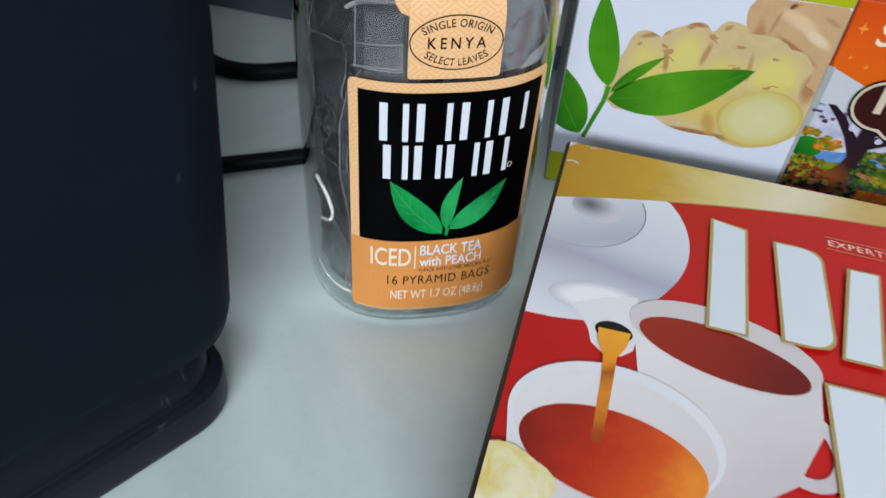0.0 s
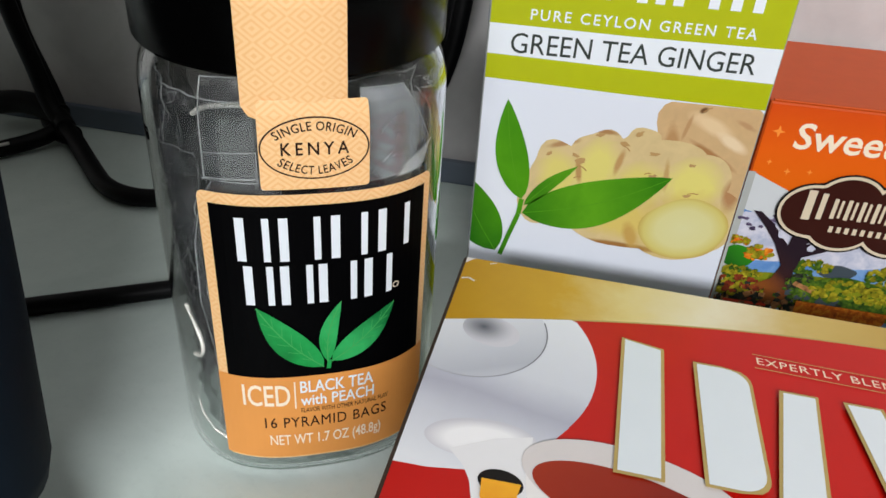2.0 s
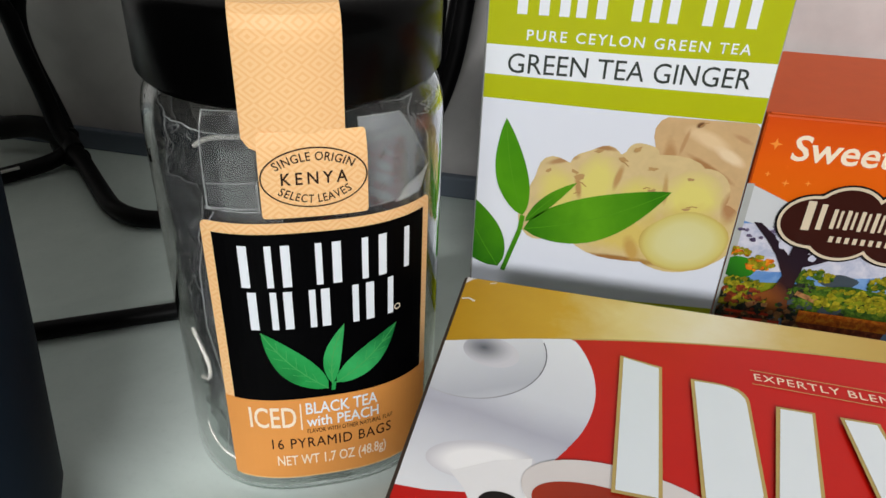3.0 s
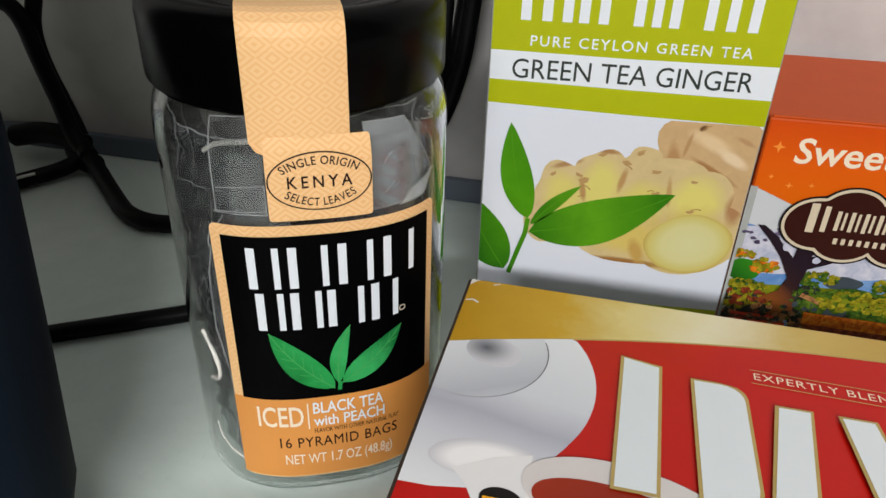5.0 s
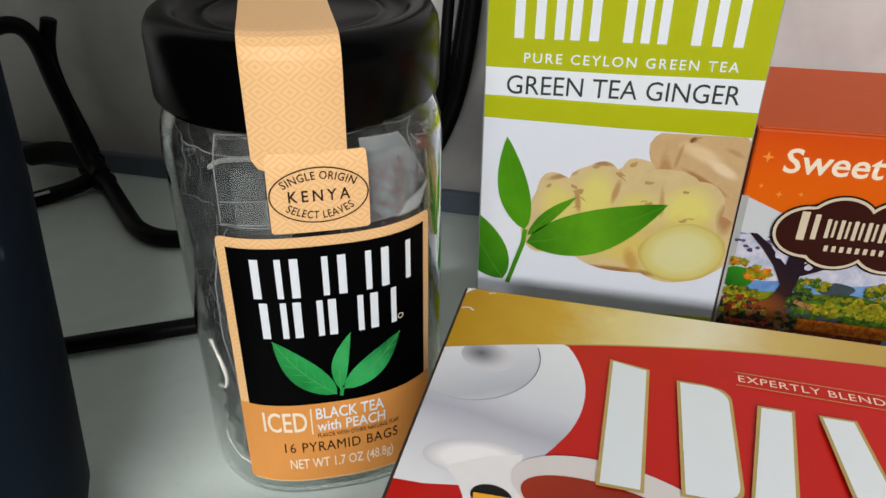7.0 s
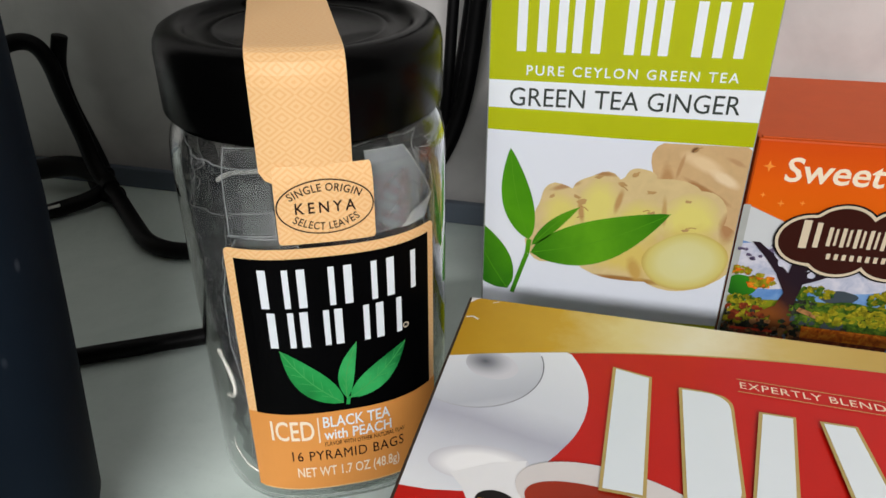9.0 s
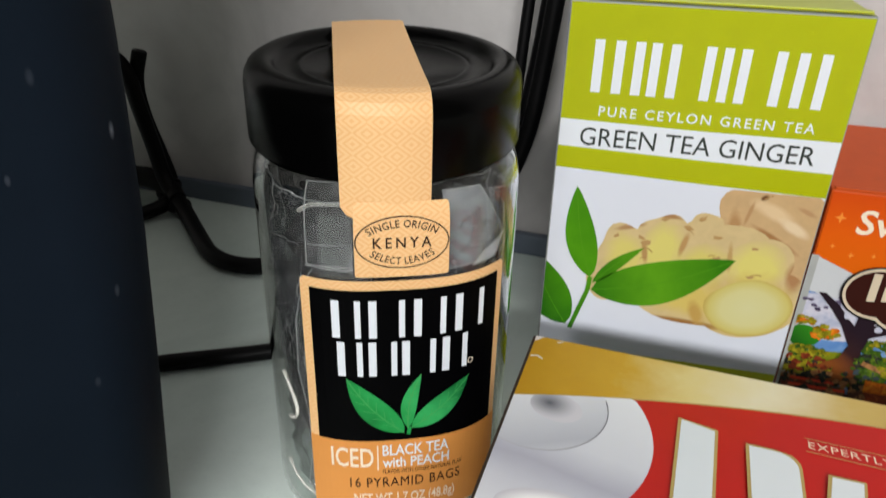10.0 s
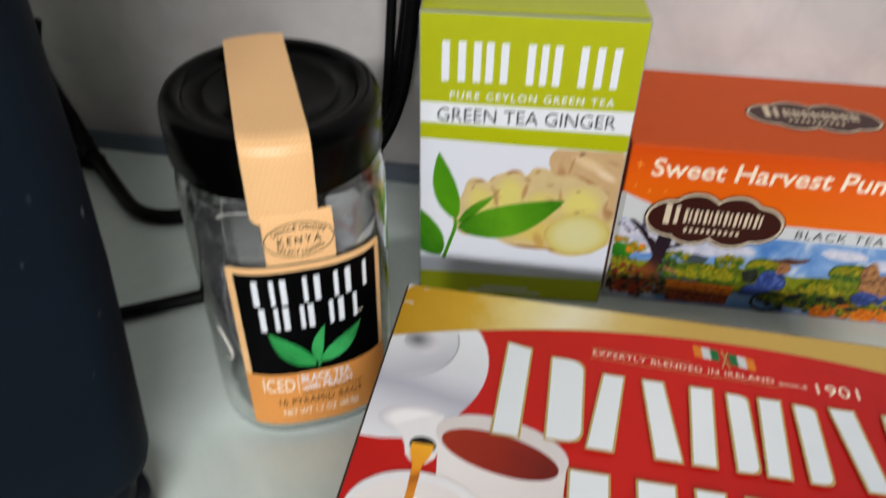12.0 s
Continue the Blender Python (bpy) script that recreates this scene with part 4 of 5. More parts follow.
def pressed(name, outline, depth, material, parent):
    """A part of a wrapper flat against the inside of the wall, with a thin pale fold along its edge."""
    printed(name, [[(LC + u, v) for u, v in outline]], SIDE, -depth, M[material], parent)
    for a, b in zip(outline, outline[1:]):
        part("fold", tube([SIDE.at(LC + a[0] + (b[0] - a[0]) * k / 6, a[1] + (b[1] - a[1]) * k / 6, 0.0001 - depth) for k in range(7)], 0.00012, 5, 1), M["film_edge"], parent)


front_sachet = empty("tea_sachet", (0, 0, 0), "flat clear wrapper pressed against the jar wall", "tea sachet", "sachets in the jar")
pressed("wrapper_panel", [(-0.0112, 0.0885), (-0.0205, 0.0880), (-0.0208, 0.0708), (-0.0112, 0.0712)], 0.0018, "panel", front_sachet)
pressed("wrapper_end", [(-0.0206, 0.0752), (-0.0112, 0.0760), (-0.0112, 0.0702), (-0.0218, 0.0702)], 0.0022, "panel", front_sachet)
side_sachet = empty("tea_sachet", (0, 0, 0), "long clear wrapper folded beside the paper label", "tea sachet", "sachets in the jar")
pressed("wrapper_panel", [(-0.0195, 0.0700), (-0.0222, 0.0660), (-0.0248, 0.0560), (-0.0252, 0.0430), (-0.0232, 0.0330), (-0.0226, 0.0220), (-0.0246, 0.0100), (-0.0190, 0.0080), (-0.0190, 0.0600)], 0.0018, "panel", side_sachet)
pale_sachet = empty("tea_sachet", (0, 0, 0), "pale translucent wrapper with a bright folded corner", "tea sachet", "sachets in the jar")
pressed("wrapper_panel", [(0.0080, 0.0865), (0.0168, 0.0862), (0.0196, 0.0818), (0.0244, 0.0742), (0.0225, 0.0700), (0.0080, 0.0696)], 0.0020, "panel_pale", pale_sachet)
pressed("bright_corner", [(0.0244, 0.0742), (0.0176, 0.0722), (0.0148, 0.0696), (0.0212, 0.0698)], 0.0016, "panel_white", pale_sachet)
pressed("wrapper_side", [(0.0200, 0.0850), (0.0250, 0.0800), (0.0272, 0.0720), (0.0268, 0.0560), (0.0250, 0.0420), (0.0236, 0.0560), (0.0246, 0.0700)], 0.0022, "panel", pale_sachet)

white_bag = empty("tea_bag", (0, 0, 0), "pale mesh pyramid tea bag near the top of the jar", "tea bag")
part("bag_mesh", pyramid(JC + 0.0172 * JU + 0.0168 * JN + Vector((0, 0, 0.0735)), 0.0104, 0.4, 0.9), M["tea_mesh"], white_bag)


def jar_string(pts, label, radius=0.0003):
    ob = part("tea_string", tube([JC + a * JU + b * JN + Vector((0, 0, z)) for a, b, z in pts], radius, 6), M["string"], None, smooth=True)
    return tagged(ob, label, "string", "strings in the jar")


jar_string([(-0.0255, 0.0085, 0.034), (-0.0235, 0.0125, 0.0315), (-0.0222, 0.0145, 0.0275), (-0.0228, 0.0135, 0.0235), (-0.0248, 0.0095, 0.0215)], "white cotton tea string curling against the jar wall", 0.00045)
jar_string([(-0.0185, 0.0185, 0.0802), (-0.0165, 0.0205, 0.0822), (-0.013, 0.022, 0.0828), (-0.0095, 0.0235, 0.0832)], "white cotton tea string under the lid", 0.00045)
jar_string([(-0.012, 0.0235, 0.0028), (-0.006, 0.0245, 0.0046), (0.0, 0.0245, 0.0030), (0.006, 0.0243, 0.0044)], "white cotton tea string on the jar floor")
jar_string([(-0.0262, 0.0060, 0.0045), (-0.0235, 0.0125, 0.0026), (-0.0190, 0.0190, 0.0040), (-0.0140, 0.0225, 0.0028), (-0.0090, 0.0245, 0.0036)], "white cotton tea string bent along the jar floor")
jar_string([(0.0020, 0.0262, 0.0052), (0.0065, 0.0258, 0.0028), (0.0120, 0.0240, 0.0046), (0.0150, 0.0222, 0.0030)], "white cotton tea string bent along the jar floor")


# ---------------------------------------------------------------- green tea box
def box_shell(name_parent, lo, hi, f, material, r=0.0008):
    return part("box_body", rounded_block(f, lo, hi, r, 2), material, name_parent)


gx0, gx1, gy0, gy1, gz = -0.006, 0.0638, 0.2, 0.262, 0.1126
green_box = empty("green_tea_box", (0, 0, 0), "upright lime green and white tea box with ginger picture", "tea box", "tea boxes")
box_shell(green_box, (gx0, gy0, 0.0), (gx1, gy1, gz), lambda x, y, z: Vector((x, y, z)), M["grey_card"])
GW = gx1 - gx0
GF = Face((gx0, gy0, 0), (1, 0, 0), (0, 0, 1), 1.0, 1.041, -0.0077, 0.0006)
E0 = 0.0005
front = printed("front_panel", [rect(E0, 0.0080, GW - E0, 0.0184)], GF, 0.0001, M["lime"], green_box)
picture = printed("picture_panel", [rect(E0, 0.0184, GW - E0, 0.0738)], GF, 0.0001, M["picture_white"], green_box, "white panel printed with ginger root and leaves")
upper = printed("upper_panel", [[(E0, 0.0738), (GW * 0.5, 0.0728), (GW - E0, 0.0722), (GW - E0, 0.1151), (E0, 0.1151)]], GF, 0.00016, M["lime"], green_box)
title = printed("title_band", [[(E0, 0.0797), (GW * 0.5, 0.0790), (GW - E0, 0.0786), (GW - E0, 0.0866), (GW * 0.5, 0.0864), (E0, 0.0868)]], GF, 0.00022, M["white_ink"], green_box)
write("wording", "GREEN TEA GINGER", GF, 0.0060, 0.0803, 0.0047, 0.0582, 0.0003, M["dark_ink"], title)
write("wording", "PURE CEYLON GREEN TEA", GF, 0.0100, 0.0882, 0.0024, 0.0525, 0.0003, M["white_ink"], upper, spacing=1.25, bold=0.01)
b0, v0, v1 = 0.0068, 0.0940, 0.1068
for x0, x1 in ((0.0, 0.0085), (0.0099, 0.0172), (0.0184, 0.0300), (0.0348, 0.0462), (0.0478, 0.0562)):
    for q0 in (x0 + 0.0004, x1 - 0.0030):
        printed("brand_bar", [rect(b0 + q0, v0, b0 + q0 + 0.0024, v1)], GF, 0.0003, M["white_ink"], upper)
printed("brand_bar", [rect(b0 + 0.0312, v0, b0 + 0.0334, v1)], GF, 0.0003, M["white_ink"], upper)
printed("small_print", [rect(0.024, 0.0118, 0.042, 0.0126), rect(0.019, 0.0098, 0.047, 0.0106)], GF, 0.0002, M["white_card"], front)
rnd = random.Random(4)
PIC = (E0, 0.0188, GW - E0, 0.0722)


def pic(name, polys, d, mat):
    return printed(name, clip_to(polys, *PIC), GF, d, M[mat], picture)


ROOT_INK = soft_spots("ginger_ink", (214, 190, 138), (
    (0.0222, 0.0500, 0.0080, 0.0100, 0.2, (220, 206, 116)), (0.0318, 0.0530, 0.0080, 0.0115, -0.1, (222, 210, 118)), (0.0435, 0.0500, 0.0105, 0.0085, 0.0, (218, 204, 112)), (0.0568, 0.0512, 0.0110, 0.0100, 0.0, (224, 212, 118)),
    (0.0400, 0.0400, 0.0200, 0.0085, -0.1, (216, 192, 104)), (0.0272, 0.0520, 0.0013, 0.0052, 0.2, (186, 146, 92)), (0.0372, 0.0555, 0.0014, 0.0052, -0.2, (188, 148, 94)), (0.0497, 0.0530, 0.0011, 0.0062, 0.1, (194, 158, 100)),
    (0.0225, 0.0590, 0.0060, 0.0012, 0.3, (176, 136, 92)), (0.0320, 0.0632, 0.0060, 0.0011, -0.1, (170, 128, 82)), (0.0430, 0.0318, 0.0200, 0.0014, -0.05, (158, 112, 60)), (0.0672, 0.0500, 0.0036, 0.0075, 0.0, (178, 132, 88)), (0.0440, 0.0350, 0.0030, 0.0060, 0.4, (196, 158, 84)),
    (0.0570, 0.0390, 0.0170, 0.0140, 0.05, (208, 182, 100))), scale=260)
KNOB_INK = soft_spots("ginger_skin_ink", (206, 172, 124), (
    (0.0580, 0.0672, 0.0090, 0.0030, -0.4, (226, 198, 154)), (0.0640, 0.0632, 0.0070, 0.0022, -0.5, (232, 208, 170)), (0.0492, 0.0620, 0.0026, 0.0070, 0.2, (182, 140, 92)), (0.0600, 0.0595, 0.0110, 0.0014, -0.5, (168, 122, 76)), (0.0550, 0.0708, 0.0016, 0.0010, 0.5, (108, 74, 44)), (0.0520, 0.0660, 0.0008, 0.0050, -0.2, (186, 146, 100)), (0.0660, 0.0680, 0.0040, 0.0010, -0.4, (188, 148, 104))), scale=260)
for k, (x, y, rx, ry, turn, amp, ink) in enumerate((
        (0.0605, 0.0650, 0.0158, 0.0112, -0.25, 0.16, KNOB_INK), (0.0680, 0.0555, 0.0060, 0.0070, 0.2, 0.12, KNOB_INK),
        (0.0416, 0.0606, 0.0056, 0.0040, 0.1, 0.2, ROOT_INK), (0.0470, 0.0540, 0.0160, 0.0082, -0.05, 0.14, ROOT_INK), (0.0205, 0.0440, 0.0085, 0.0080, 0.2, 0.16, ROOT_INK), (0.0225, 0.0515, 0.0078, 0.0080, 0.35, 0.2, ROOT_INK),
        (0.0318, 0.0552, 0.0080, 0.0084, -0.2, 0.2, ROOT_INK), (0.0425, 0.0500, 0.0110, 0.0090, 0.1, 0.1, ROOT_INK), (0.0575, 0.0520, 0.0088, 0.0082, -0.1, 0.1, ROOT_INK), (0.0400, 0.0405, 0.0175, 0.0092, -0.15, 0.1, ROOT_INK),
        (0.0610, 0.0420, 0.0110, 0.0090, 0.05, 0.06, ROOT_INK), (0.0560, 0.0388, 0.0136, 0.0096, 0.05, 0.05, ROOT_INK))):
    printed("ginger_root", clip_to([lump(x, y, rx, ry, rnd, amp, 32, turn)], *PIC), GF, 0.00018 + 0.00003 * k, ink, picture)
CUT_INK = dome("ginger_cut_ink", [(0.0, (218, 213, 158)), (0.6, (216, 209, 146)), (0.88, (210, 196, 112)), (1.0, (196, 168, 88))], (0.0574, 0.0388), (0.0118, 0.0091), 0.08, 0.05)
printed("ginger_cut", clip_to([lump(0.0574, 0.0386, 0.0116, 0.0089, rnd, 0.05, 36, 0.08)], *PIC), GF, 0.00058, CUT_INK, picture)
nodes = [lump(x, y, a, b, rnd, 0.35, 14, w) for x, y, a, b, w in ((0.0272, 0.0548, 0.0013, 0.0009, 0.3), (0.0258, 0.0562, 0.0009, 0.0005, -0.4), (0.0312, 0.0622, 0.0010, 0.0005, 0.2), (0.0376, 0.0605, 0.0012, 0.0006, -0.3), (0.0408, 0.0634, 0.0011, 0.0006, 0.4), (0.0455, 0.0586, 0.0013, 0.0005, 0.1), (0.0463, 0.0524, 0.0012, 0.0007, 0.0), (0.0560, 0.0482, 0.0011, 0.0004, 0.1), (0.0555, 0.0566, 0.0009, 0.0004, -0.2), (0.0190, 0.0560, 0.0008, 0.0005, 0.6))]
for node in nodes:
    pic("ginger_node", [node], 0.0006, "ginger_scar")
creases = []
for x, y, lx, ly in ((0.0270, 0.0535, 0.0022, -0.0012), (0.0262, 0.0500, 0.0018, 0.0004), (0.0372, 0.0600, 0.0020, -0.0012), (0.0548, 0.0705, 0.0020, 0.0012), (0.0440, 0.0530, 0.0018, 0.0003), (0.0560, 0.0487, 0.0028, 0.0003)):
    creases += stroke([(x, y), (x + lx * 0.5, y + ly * 0.5 + 0.0003), (x + lx, y + ly)], 0.00026)
pic("ginger_crease", creases, 0.00062, "ginger_line")
for base, tip, half, bend, mat in (((0.0133, 0.0425), (0.0069, 0.0690), 0.0042, 0.0010, "leaf_a"), ((0.0140, 0.0385), (0.0514, 0.0527), 0.0066, -0.0022, "leaf_b"), ((0.0078, 0.0262), (-0.0040, 0.0490), 0.0062, 0.001, "leaf_a"), ((0.0142, 0.0408), (0.0268, 0.0532), 0.0017, 0.0006, "leaf_b")):
    polys, rib = leaf(base, tip, half, bend, 18)
    pic("tea_leaf", polys, 0.00068, mat)
    pic("leaf_rib", stroke(rib, 0.0002), 0.00072, "leaf_mid")
pic("leaf_stem", stroke([(0.0134, 0.0425), (0.0130, 0.0380), (0.0112, 0.0320), (0.0092, 0.0250)], 0.0013), 0.0007, "leaf_a")

GT = Face((gx1, gy0, gz), (-1, 0, 0), (0, -1, 0))
top = printed("top_panel", [rect(E0, -(gy1 - gy0) + E0, GW - E0, -E0)], GT, 0.0001, M["lime"], green_box, "lime green top flap, slightly bowed")
printed("top_band", [rect(E0, -0.0545, GW - E0, -0.0440)], GT, 0.0002, M["white_card"], top)
write("wording", "GREEN TEA GINGER", GT, 0.0100, -0.0516, 0.0052, 0.050, 0.0003, M["dark_ink"], top)
flap = rounded_block(lambda x, y, z: Vector((x, y, z + 0.0006 * math.sin(math.pi * (x - gx0) / GW))), (gx0 + 0.0012, gy0 + 0.0004, gz + 0.0003), (gx1 - 0.0012, gy0 + 0.0030, gz + 0.0010), 0.0003)
part("flap_edge", flap, M["lime"], green_box)

# ---------------------------------------------------------------- orange tea box
OA = radians(-3.0)
OU, OD = Vector((math.cos(OA), math.sin(OA), 0)), Vector((-math.sin(OA), math.cos(OA), 0))
O0, OW, OH, OT = Vector((0.0656, 0.2045, 0)), 0.118, 0.0686, 0.0610


def orange_at(x, y, z):
    return O0 + x * OU + y * OD + Vector((0, 0, z))


orange_box = empty("orange_tea_box", (0, 0, 0), "orange pumpkin tea box with a harvest landscape print", "tea box", "tea boxes")
box_shell(orange_box, (0, 0, 0), (OW, OT, OH), orange_at, M["orange_shaded"])
OF = Face(O0, OU, (0, 0, 1), 1.0, 1.05, -0.0078, 0.0006)
orange_front = printed("front_panel", [[(E0, 0.0545), (0.012, 0.0500), (0.030, 0.0470), (0.060, 0.0462), (OW - E0, 0.0462), (OW - E0, 0.0722), (E0, 0.0722)]], OF, 0.00022, M["orange"], orange_box)
sash = printed("white_sash", [[(E0, 0.0440), (0.012, 0.0418), (0.06, 0.0405), (OW - E0, 0.0405), (OW - E0, 0.0466), (0.030, 0.0474), (0.012, 0.0504), (E0, 0.0549)]], OF, 0.00016, M["white_card"], orange_box)
scape = printed("landscape_panel", [rect(E0, 0.0080, OW - E0, 0.0445)], OF, 0.0001, M["sky"], orange_box, "printed autumn landscape with trees and pumpkins")
LAND = (E0, 0.0082, OW - E0, 0.0440)


def land(name, polys, d, mat):
    for k, poly in enumerate(clip_to(polys, *LAND)):
        printed(name, [poly], OF, d + 0.000003 * k, M[mat], scape)


rnd = random.Random(11)


def foliage(name, cx, cy, rx, ry, count, size, d, mats):
    """A printed bush: little rounded clumps of several inks, brightest on top."""
    for k, mat in enumerate(mats):
        polys = []
        for _ in range(count * 2):
            w, q = rnd.uniform(0, 6.28), math.sqrt(rnd.random())
            lift = 0.22 * ry * (k - (len(mats) - 1) / 2)
            z = rnd.uniform(0.5, 1.0) * size
            polys.append(lump(cx + rx * q * math.cos(w), cy + lift + ry * q * math.sin(w), z * 1.2, z, rnd, 0.3, 11))
        polys = clip_to(polys, *LAND)
        if polys:
            printed(name, polys, OF, d + 0.00004 * k, M[mat], scape)


printed("fold_edge", [rect(-0.0003, 0.0080, 0.0016, 0.0545)], OF, 0.00024, M["grey_edge"], orange_box)
land("cloud", [lump(x, y, rx, ry, rnd, 0.14) for x, y, rx, ry in ((0.082, 0.036, 0.008, 0.002), (0.097, 0.033, 0.007, 0.0022), (0.030, 0.0325, 0.012, 0.0022), (0.044, 0.034, 0.007, 0.002), (0.109, 0.038, 0.006, 0.0016), (0.007, 0.0360, 0.012, 0.0075), (0.024, 0.0355, 0.016, 0.0050))], 0.00014, "cloud")
land("hill", [lump(0.0305, 0.0288, 0.0050, 0.0022, rnd, 0.1)], 0.00016, "slate")
land("field", [lump(0.035, 0.021, 0.040, 0.0062, rnd, 0.03), lump(0.092, 0.018, 0.040, 0.0085, rnd, 0.05)], 0.00018, "field")
foliage("bush", 0.0240, 0.0296, 0.0052, 0.0018, 12, 0.0008, 0.0002, ("bush_green", "bush_yellow"))
foliage("bush", 0.0435, 0.0290, 0.0050, 0.0026, 16, 0.0009, 0.0002, ("bush_green", "bush_yellow"))
land("leaf_print", [lump(0.0036, 0.0298, 0.0044, 0.0036, rnd, 0.06)], 0.00028, "leaf_print")
foliage("bush", 0.0030, 0.0348, 0.0030, 0.0012, 7, 0.0008, 0.00032, ("pumpkin", "bush_yellow"))
foliage("bush", 0.0088, 0.0318, 0.0036, 0.0020, 12, 0.0009, 0.00036, ("pumpkin", "bush_yellow"))
foliage("bush", 0.0050, 0.0252, 0.0060, 0.0016, 16, 0.0008, 0.00036, ("bush_green", "bush_yellow"))
foliage("bush", 0.0060, 0.0205, 0.0070, 0.0030, 18, 0.0009, 0.0004, ("bush_dark", "bush_yellow", "russet"))
foliage("undergrowth", 0.0070, 0.0150, 0.0075, 0.0030, 22, 0.0010, 0.00043, ("bark", "russet", "bush_dark"))
foliage("undergrowth", 0.0215, 0.0245, 0.0036, 0.0034, 16, 0.0009, 0.0004, ("bush_dark", "bush_green"))
foliage("undergrowth", 0.0250, 0.0195, 0.0090, 0.0030, 22, 0.0010, 0.00044, ("bush_dark", "slate", "bush_green"))
foliage("undergrowth", 0.0130, 0.0150, 0.0140, 0.0040, 26, 0.0011, 0.00044, ("bark", "bush_dark", "log"))
foliage("undergrowth", 0.0880, 0.0145, 0.0300, 0.0050, 34, 0.0013, 0.0004, ("bush_dark", "bush_green", "bush_yellow"))
land("sprig", [lump(rnd.uniform(0.001, 0.011), rnd.uniform(0.0385, 0.0435), rnd.uniform(0.0005, 0.0012), 0.0005, rnd, 0.3, 10) for _ in range(16)], 0.00048, "violet")
TRUNK = [(0.0130, 0.0170), (0.0136, 0.0235), (0.0155, 0.0290), (0.0122, 0.0350), (0.0085, 0.0395), (0.0040, 0.0440), (0.0060, 0.0440), (0.0100, 0.0410), (0.0135, 0.0372), (0.0155, 0.0352), (0.0160, 0.0400), (0.0185, 0.0440), (0.0260, 0.0440), (0.0215, 0.0385), (0.0200, 0.0362),
         (0.0222, 0.0366), (0.0262, 0.0352), (0.0240, 0.0340), (0.0200, 0.0322), (0.0194, 0.0285), (0.0186, 0.0235), (0.0215, 0.0170)]
land("tree_trunk", [TRUNK], 0.00064, "trunk_ink")
land("tree_hollow", [lump(0.0132, 0.0385, 0.0012, 0.0016, rnd, 0.2), lump(0.0215, 0.0352, 0.0011, 0.0009, rnd, 0.2)], 0.00068, "cloud")
land("root", [stroke_outline for stroke_outline in (lump(0.0125, 0.0225, 0.0040, 0.0012, rnd, 0.2, turn=0.5), lump(0.0180, 0.0200, 0.0050, 0.0009, rnd, 0.2, turn=0.25))], 0.0007, "trunk_ink")
def mound(name, cx, cy, rx, ry, d, dark, light, count=26, size=0.0009):
    """A rounded printed bush: a dark body, then small bright clumps that thin out towards its foot."""
    land(name, [lump(cx, cy, rx, ry, rnd, 0.07, 30)], d, dark)
    for k, mat in enumerate(light):
        polys = []
        for _ in range(count * (k + 1)):
            w, q = rnd.uniform(0, math.pi), math.sqrt(rnd.random())
            z = size * rnd.uniform(0.6, 1.1)
            polys.append(lump(cx + rx * 0.92 * q * math.cos(w), cy + ry * (0.9 * q * math.sin(w) - 0.15 + 0.1 * k), z * 1.2, z * 0.8, rnd, 0.25, 9))
        printed(name, clip_to(polys, *LAND), OF, d + 0.00003 * (k + 1), M[mat], scape)


mound("tree_crown", 0.0560, 0.0285, 0.0070, 0.0034, 0.0004, "bush_green", ("field", "bush_yellow"), 18)
mound("tree_crown", 0.0870, 0.0290, 0.0085, 0.0040, 0.0004, "bush_green", ("field", "bush_yellow"), 22)
mound("tree_crown", 0.1120, 0.0290, 0.0085, 0.0052, 0.0004, "bush_dark", ("bush_green", "bush_yellow"), 22)
mound("hay_cart", 0.0352, 0.0215, 0.0122, 0.0066, 0.00072, "bush_green", ("field", "bush_yellow"), 34)
land("cart_body", [[(0.0236, 0.0095), (0.0462, 0.0095), (0.0474, 0.0180), (0.0228, 0.0186)]], 0.00086, "russet")
land("cart_board", [[(0.0228, 0.0152), (0.0474, 0.0146), (0.0476, 0.0184), (0.0226, 0.0190)]], 0.0009, "pumpkin")
land("log", [[(0.0200, 0.0238), (0.0206, 0.0250), (0.0268, 0.0230), (0.0262, 0.0216)]], 0.0009, "log")
land("post", [[(0.0375, 0.0212), (0.0385, 0.0210), (0.0398, 0.0258), (0.0388, 0.0262)]], 0.0009, "black_ink")
land("blue_shape", [lump(0.0600, 0.0228, 0.0052, 0.0046, rnd, 0.14)], 0.00078, "blue_cloth")
land("blue_shape", [lump(0.0555, 0.0182, 0.0062, 0.0026, rnd, 0.16, turn=0.3)], 0.0008, "blue_cloth")
land("dark_shape", [lump(0.0520, 0.0240, 0.0030, 0.0032, rnd, 0.2)], 0.00076, "bush_dark")
land("brown_shape", [lump(0.0625, 0.0285, 0.0026, 0.0024, rnd, 0.1)], 0.00082, "log")
land("brown_cone", [[(0.0578, 0.0322), (0.0600, 0.0308), (0.0650, 0.0306), (0.0690, 0.0318), (0.0712, 0.0338), (0.0668, 0.0330), (0.0630, 0.0334), (0.0602, 0.0322)]], 0.00084, "bark")
land("wheel", ring(0.0610, 0.0130, 0.0062, 0.0048, 0.0011, n=28) + [oval(0.0610, 0.0130, 0.0014, 0.0011, n=12)], 0.00086, "bush_dark")
mound("bush", 0.0775, 0.0190, 0.0076, 0.0056, 0.0007, "bush_green", ("field", "bush_yellow"), 26)
land("brown_shape", [lump(0.0925, 0.0300, 0.0030, 0.0040, rnd, 0.16)], 0.0008, "log")
land("brown_shape", [lump(0.0985, 0.0245, 0.0075, 0.0050, rnd, 0.14)], 0.00074, "log")
land("blue_shape", [lump(0.0950, 0.0185, 0.0050, 0.0034, rnd, 0.18)], 0.0008, "blue_cloth")
